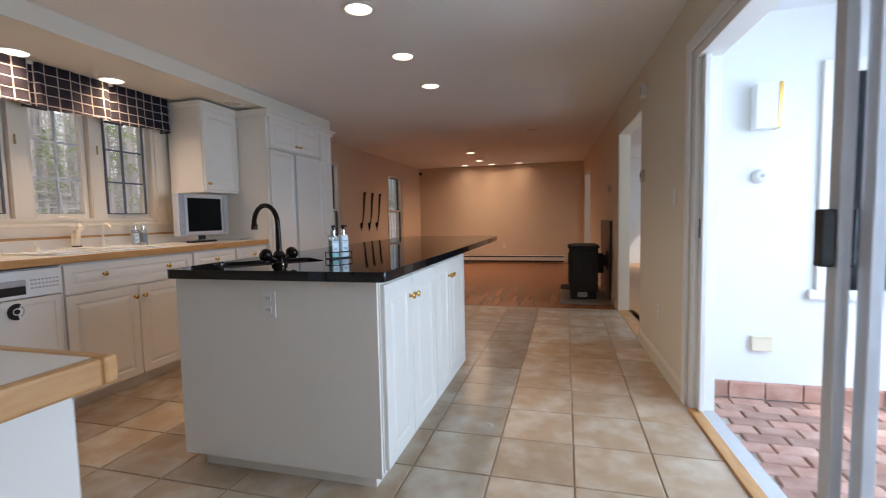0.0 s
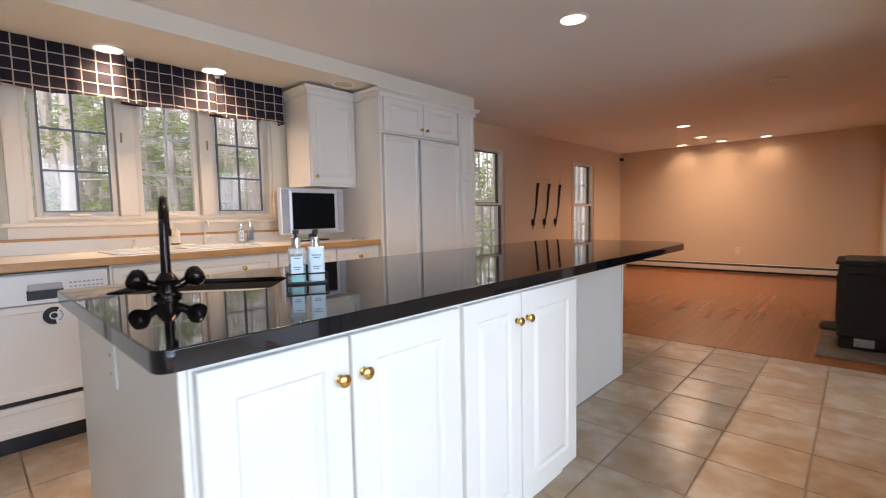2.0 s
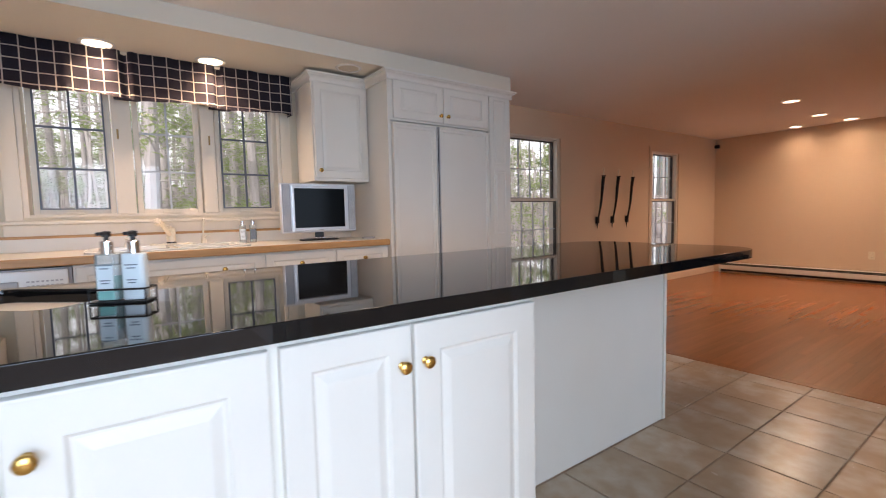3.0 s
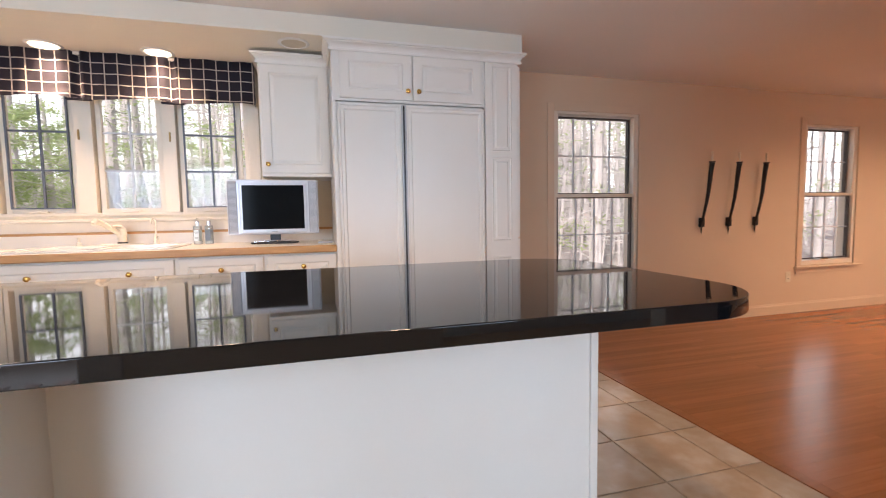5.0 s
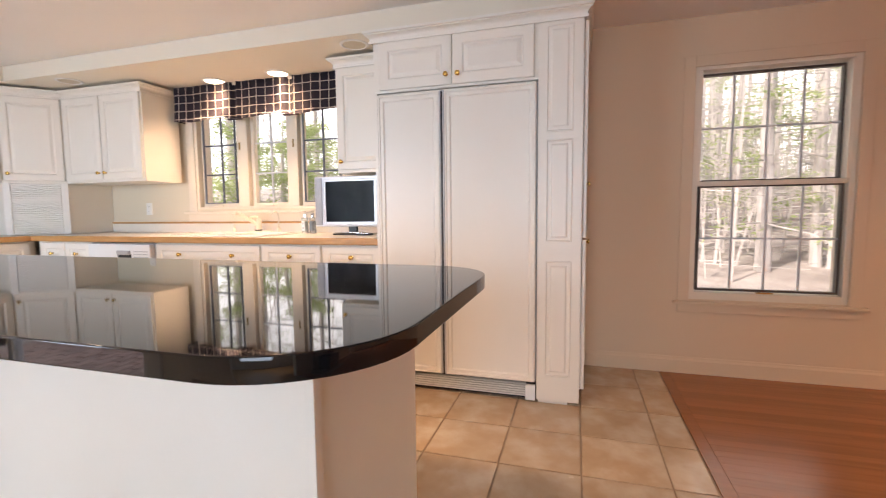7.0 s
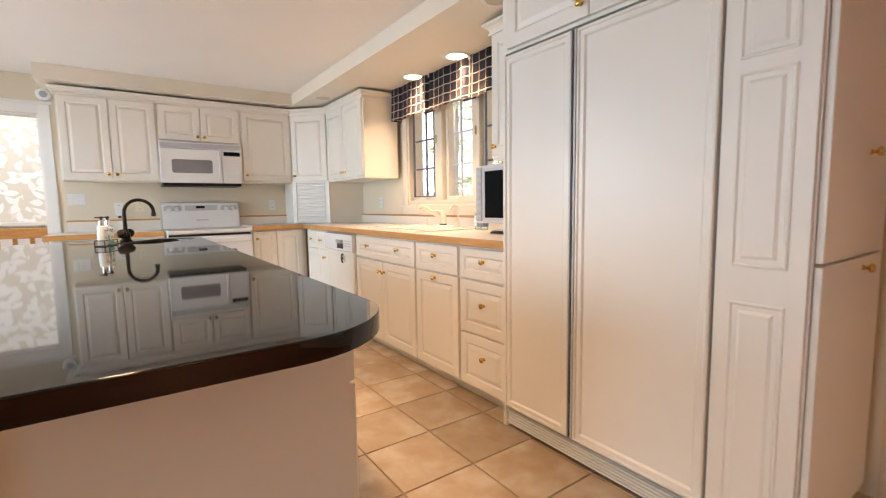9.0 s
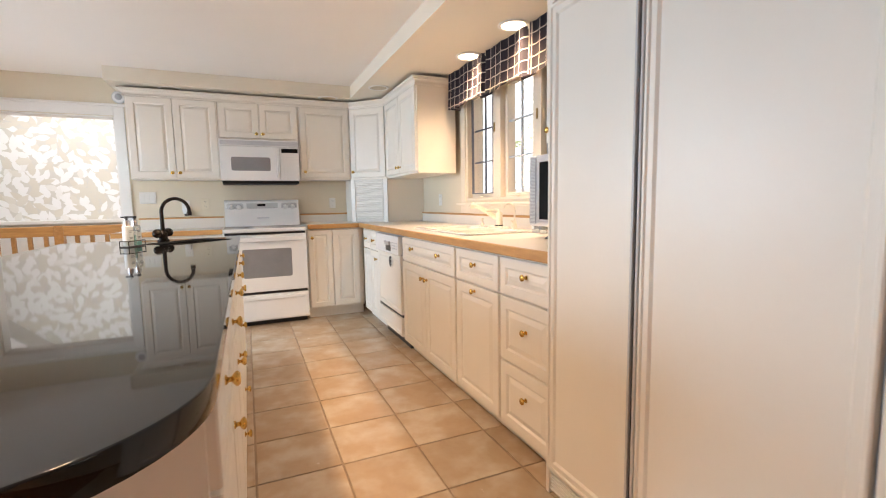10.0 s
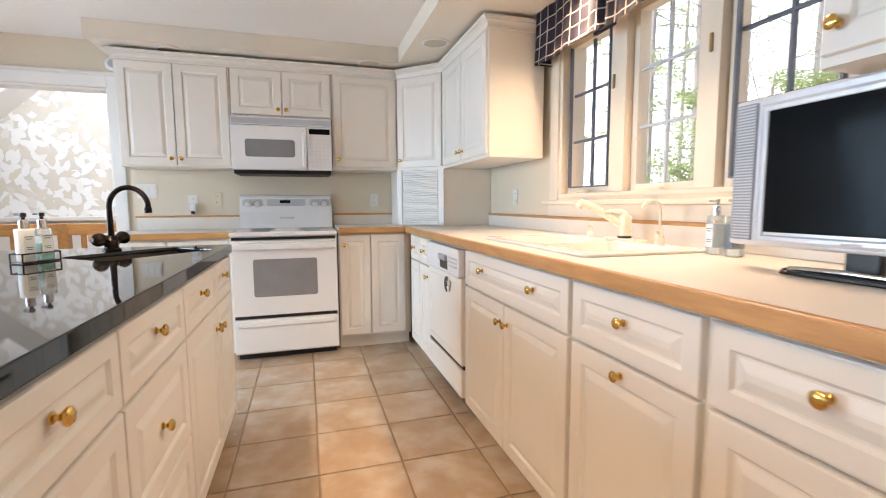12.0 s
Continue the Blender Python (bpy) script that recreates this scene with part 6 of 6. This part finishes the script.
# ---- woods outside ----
# curved sheet that glows, added to brighten the view through the windows
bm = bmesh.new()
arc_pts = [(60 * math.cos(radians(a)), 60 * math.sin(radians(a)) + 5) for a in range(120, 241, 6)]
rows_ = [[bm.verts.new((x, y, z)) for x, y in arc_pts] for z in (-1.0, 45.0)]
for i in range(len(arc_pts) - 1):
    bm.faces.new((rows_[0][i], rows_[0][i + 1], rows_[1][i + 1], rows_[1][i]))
tagged(part("backdrop", bm, GLOW_HAZE), "glowing backdrop with pale haze painted in beyond the woods", "backdrop", kind="structure")
BANK = [(2500.0, -0.76), (-6.0, -0.76), (-10.0, -0.4), (-18.0, 0.8), (-45.0, 4.0), (-2500.0, 4.0)]


def bank(x):
    for (xa, za), (xb, zb) in zip(BANK, BANK[1:]):
        if xb <= x <= xa:
            return za + (zb - za) * (xa - x) / (xa - xb)


bm = bmesh.new()
cols_ = [[bm.verts.new((x, y, z)) for x, z in BANK] for y in (-2500.0, 2500.0)]
for i in range(len(BANK) - 1):
    bm.faces.new((cols_[0][i], cols_[0][i + 1], cols_[1][i + 1], cols_[1][i]))
tagged(part("ground", bm, GROUND), "leaf-strewn woodland ground", "ground", kind="structure")


def conifer(seed, h, leafy):
    rnd = random.Random(seed)
    root = thing("tree", (0, 0, -0.76), "slender woodland tree with pale bark and sparse green boughs", "tree", "trees outside the windows")
    lean = rnd.uniform(-0.25, 0.25), rnd.uniform(-0.25, 0.25)
    r0 = rnd.uniform(0.07, 0.16)
    trunk = [(lean[0] * (s ** 2) + 0.05 * math.sin(s * 5 + seed), lean[1] * (s ** 2), h * s) for s in (i / 9 for i in range(10))]
    bm = tube(trunk, [r0 * (1.15 - 0.95 * i / 9) for i in range(10)], 9)
    tips = []
    for i in range(40):
        s = rnd.uniform(0.08, 0.95)
        a = rnd.uniform(0, 6.283)
        z = h * s
        ln = rnd.uniform(0.8, 2.3) * (1.1 - 0.6 * s)
        p0 = Vector((lean[0] * s * s, lean[1] * s * s, z))
        d = Vector((math.cos(a), math.sin(a), rnd.uniform(-0.30, 0.25)))
        pts = [p0, p0 + d * ln * 0.5 + Vector((0, 0, 0.05)), p0 + d * ln + Vector((0, 0, -0.10))]
        tube(pts, [0.020, 0.012, 0.005], 5, bm)
        for k in range(3):
            b = rnd.uniform(0.35, 0.95)
            q = p0 + d * ln * b
            e = Vector((rnd.uniform(-1, 1), rnd.uniform(-1, 1), rnd.uniform(-0.3, 0.5))) * ln * 0.35
            tube([q, q + e], [0.009, 0.004], 4, bm)
            tips.append((q, q + e))
        tips.append((pts[1], pts[2]))
    part("trunk", bm, BARK, root, smooth=True)
    verts, faces = [], []
    for p, q in tips:
        for k in range(leafy):
            c = p.lerp(q, rnd.random()) + Vector((rnd.gauss(0, 0.10), rnd.gauss(0, 0.10), rnd.gauss(0, 0.07)))
            u = Vector((rnd.gauss(0, 1), rnd.gauss(0, 1), rnd.gauss(0, 0.5))).normalized() * rnd.uniform(0.035, 0.095)
            v = u.cross(Vector((rnd.gauss(0, 1), rnd.gauss(0, 1), rnd.gauss(0, 1)))).normalized() * rnd.uniform(0.010, 0.026)
            b = len(verts)
            verts += [c - u, c + v, c + u, c - v]
            faces.append((b, b + 1, b + 2, b + 3))
    me = bpy.data.meshes.new("crown")
    me.from_pydata([tuple(v) for v in verts], [], faces)
    me.materials.append(LEAF)
    cr_ = new("crown", me)
    cr_.parent = root
    return root


rnd = random.Random(11)
models = [conifer(1, 11, 6), conifer(2, 14, 10), conifer(3, 12, 4), conifer(4, 15, 2), conifer(5, 9, 16), conifer(6, 4, 24)]
spots = []
for i in range(170):
    for _ in range(30):
        x, y = -rnd.uniform(9.0, 40.0), rnd.uniform(-9.0, 24.0)
        if y < 5.0 and rnd.random() < 0.3:
            continue
        if all(math.hypot(x - a, y - b) > 0.9 for a, b in spots):
            spots.append((x, y))
            break
for i, (x, y) in enumerate(spots):
    m = Matrix.Translation((x, y, bank(x) - 0.05)) @ pose(0, 0, 0, 0, 0, rnd.uniform(0, 360))
    if i < len(models):
        models[i].matrix_world = m
    else:
        copy_thing(models[i % len(models)], m)


def thicket():
    """Thin bare stems and side twigs that fill the wood between the trees."""
    rnd = random.Random(21)
    verts, faces = [], []

    def stick(p, q, r):
        d = (q - p).normalized()
        u = d.cross(Vector((0.3, 0.8, 0.5))).normalized()
        v = d.cross(u)
        b = len(verts)
        for c, k in ((p, r), (q, r * 0.4)):
            for a in (0, 2.094, 4.189):
                verts.append(tuple(c + (u * math.cos(a) + v * math.sin(a)) * k))
        for i in range(3):
            j = (i + 1) % 3
            faces.append((b + i, b + j, b + 3 + j, b + 3 + i))

    for _ in range(1100):
        x, y = -rnd.uniform(9.5, 34.0), rnd.uniform(-12.0, 26.0)
        h = rnd.uniform(1.2, 8.0)
        if y < 5.5 and rnd.random() < 0.7:
            continue
        p = Vector((x, y, bank(x) - 0.05))
        q = p + Vector((rnd.gauss(0, 0.08) * h, rnd.gauss(0, 0.08) * h, h))
        stick(p, q, rnd.uniform(0.012, 0.045))
        for _ in range(14):
            m = p.lerp(q, rnd.uniform(0.12, 0.98))
            stick(m, m + Vector((rnd.gauss(0, 0.5), rnd.gauss(0, 1.0), rnd.gauss(0.0, 0.22))), rnd.uniform(0.006, 0.016))
    me = bpy.data.meshes.new("thicket")
    me.from_pydata(verts, [], faces)
    me.materials.append(BARK)
    tagged(new("thicket", me), "thin pale bare stems and twigs filling the wood", "undergrowth", kind="stuff")


thicket()


# ---- floor pieces ----
TP = 0.3665
tile_mesh = {}


def tile_piece(x0, y0, x1, y1):
    w, d = round(x1 - x0, 3), round(y1 - y0, 3)
    if w < 0.03 or d < 0.03:
        return
    if (w, d) not in tile_mesh:
        bm = bmesh.new()
        g = 0.0035
        lower = [bm.verts.new(p) for p in ((g, g, -0.0055), (w - g, g, -0.0055), (w - g, d - g, -0.0055), (g, d - g, -0.0055))]
        mid = [bm.verts.new(p) for p in ((g, g, -0.002), (w - g, g, -0.002), (w - g, d - g, -0.002), (g, d - g, -0.002))]
        e = g + 0.004
        up = [bm.verts.new(p) for p in ((e, e, 0), (w - e, e, 0), (w - e, d - e, 0), (e, d - e, 0))]
        for a, b in ((lower, mid), (mid, up)):
            for i in range(4):
                bm.faces.new((a[i], a[(i + 1) % 4], b[(i + 1) % 4], b[i]))
        bm.faces.new(up)
        bmesh.ops.recalc_face_normals(bm, faces=bm.faces)
        me = bpy.data.meshes.new("floor_tile")
        bm.to_mesh(me)
        bm.free()
        me.materials.append(TILE)
        tile_mesh[(w, d)] = me
    ob = new("floor_tile", tile_mesh[(w, d)])
    ob.parent = floor_k
    ob.location = (x0, y0, 0)


xs = [XW] + [x for x in (-2.04 + TP * k for k in range(-4, 9)) if XW + 0.03 < x < XE - 0.02] + [XE + 0.11]
ys = [-0.135] + [y for y in (2.288 + 0.366 * k for k in range(-7, 11)) if -0.1 < y < Y_WOOD - 0.03] + [Y_WOOD - 0.005]
for xa, xb in zip(xs, xs[1:]):
    for ya, yb in zip(ys, ys[1:]):
        tile_piece(xa, ya, xb, yb)

PW_ = 0.0572
plank_mesh = {}


def plank(x0, y0, x1, y1):
    key = (round(x1 - x0, 4), round(y1 - y0, 2))
    if key not in plank_mesh:
        me = bpy.data.meshes.new("floor_plank")
        w, d = key
        g = 0.0003
        me.from_pydata([(g, g, -0.0055), (w - g, g, -0.0055), (w - g, d - g, -0.0055), (g, d - g, -0.0055), (g, g, 0), (w - g, g, 0), (w - g, d - g, 0), (g, d - g, 0)], [],
                       [(4, 5, 6, 7), (0, 1, 5, 4), (1, 2, 6, 5), (2, 3, 7, 6), (3, 0, 4, 7)])
        me.materials.append(FLOOR_OAK)
        plank_mesh[key] = me
    ob = new("floor_plank", plank_mesh[key])
    ob.parent = floor_l
    ob.location = (x0, y0, 0)


rnd = random.Random(5)
rest_v, rest_f = [], []
plank(XW + 0.015, Y_WOOD, XE, Y_WOOD + 0.06)
x = XW + 0.015
while x < XE - 0.01:
    x1 = min(x + PW_, XE)
    y = Y_WOOD + 0.0605
    while y < YN - 0.02:
        y1 = min(y + round(rnd.choice((0.7, 0.9, 1.1, 1.3, 1.6)), 2), YN)
        if YN - y1 < 0.25:
            y1 = YN
        if y < 8.1:
            plank(x, y, x1, y1)
        else:
            b, g = len(rest_v), 0.0004
            rest_v += [(x + g, y + g, 0), (x1 - g, y + g, 0), (x1 - g, y1 - g, 0), (x + g, y1 - g, 0), (x + g, y + g, -0.005), (x1 - g, y + g, -0.005), (x1 - g, y1 - g, -0.005), (x + g, y1 - g, -0.005)]
            rest_f += [(b, b + 1, b + 2, b + 3), (b + 4, b + 5, b + 1, b), (b + 5, b + 6, b + 2, b + 1), (b + 6, b + 7, b + 3, b + 2), (b + 7, b + 4, b, b + 3)]
        y = y1
    x = x1
me = bpy.data.meshes.new("floor_planks_far")
me.from_pydata(rest_v, [], rest_f)
me.materials.append(FLOOR_OAK_REST)
far = new("floor_planks_far", me)
far.parent = floor_l
tagged(far, "reddish oak strips", kind="stuff")
nt = FLOOR_OAK_REST.node_tree
oi = next(n for n in nt.nodes if n.type == "OBJECT_INFO")
gi = nt.nodes.new("ShaderNodeNewGeometry")
for lk in [lk for lk in nt.links if lk.from_node == oi]:
    nt.links.new(gi.outputs["Random Per Island"], lk.to_socket)

# porch bricks and the brick skirting course
bme = {}
rnd = random.Random(3)


def brick(x0, y0, z0, w, d, h, parent):
    key = (w, d, h)
    if key not in bme:
        bm = box(0, 0, 0, w, d, h)
        bmesh.ops.bevel(bm, geom=[e for e in bm.edges if all(v.co.z > h - 1e-4 for v in e.verts)], offset=0.006, segments=1, affect="EDGES")
        bme[key] = bpy.data.meshes.new("brick")
        bm.to_mesh(bme[key])
        bm.free()
        bme[key].materials.append(BRICK)
    ob = new("brick", bme[key])
    ob.parent = parent
    ob.location = (x0, y0, z0)


for r in range(31):
    for c in range(9):
        bx = XE + 0.14 + c * 0.21 + (0.105 if r % 2 else 0)
        if bx < 2.6:
            brick(bx, 3.22 - r * 0.106, -0.098 + rnd.uniform(-0.002, 0.002), 0.2, 0.096, 0.022, floor_p)
for c in range(8):
    brick(XE + 0.14 + c * 0.215, 3.325, -0.076, 0.205, 0.035, 0.105, floor_p)
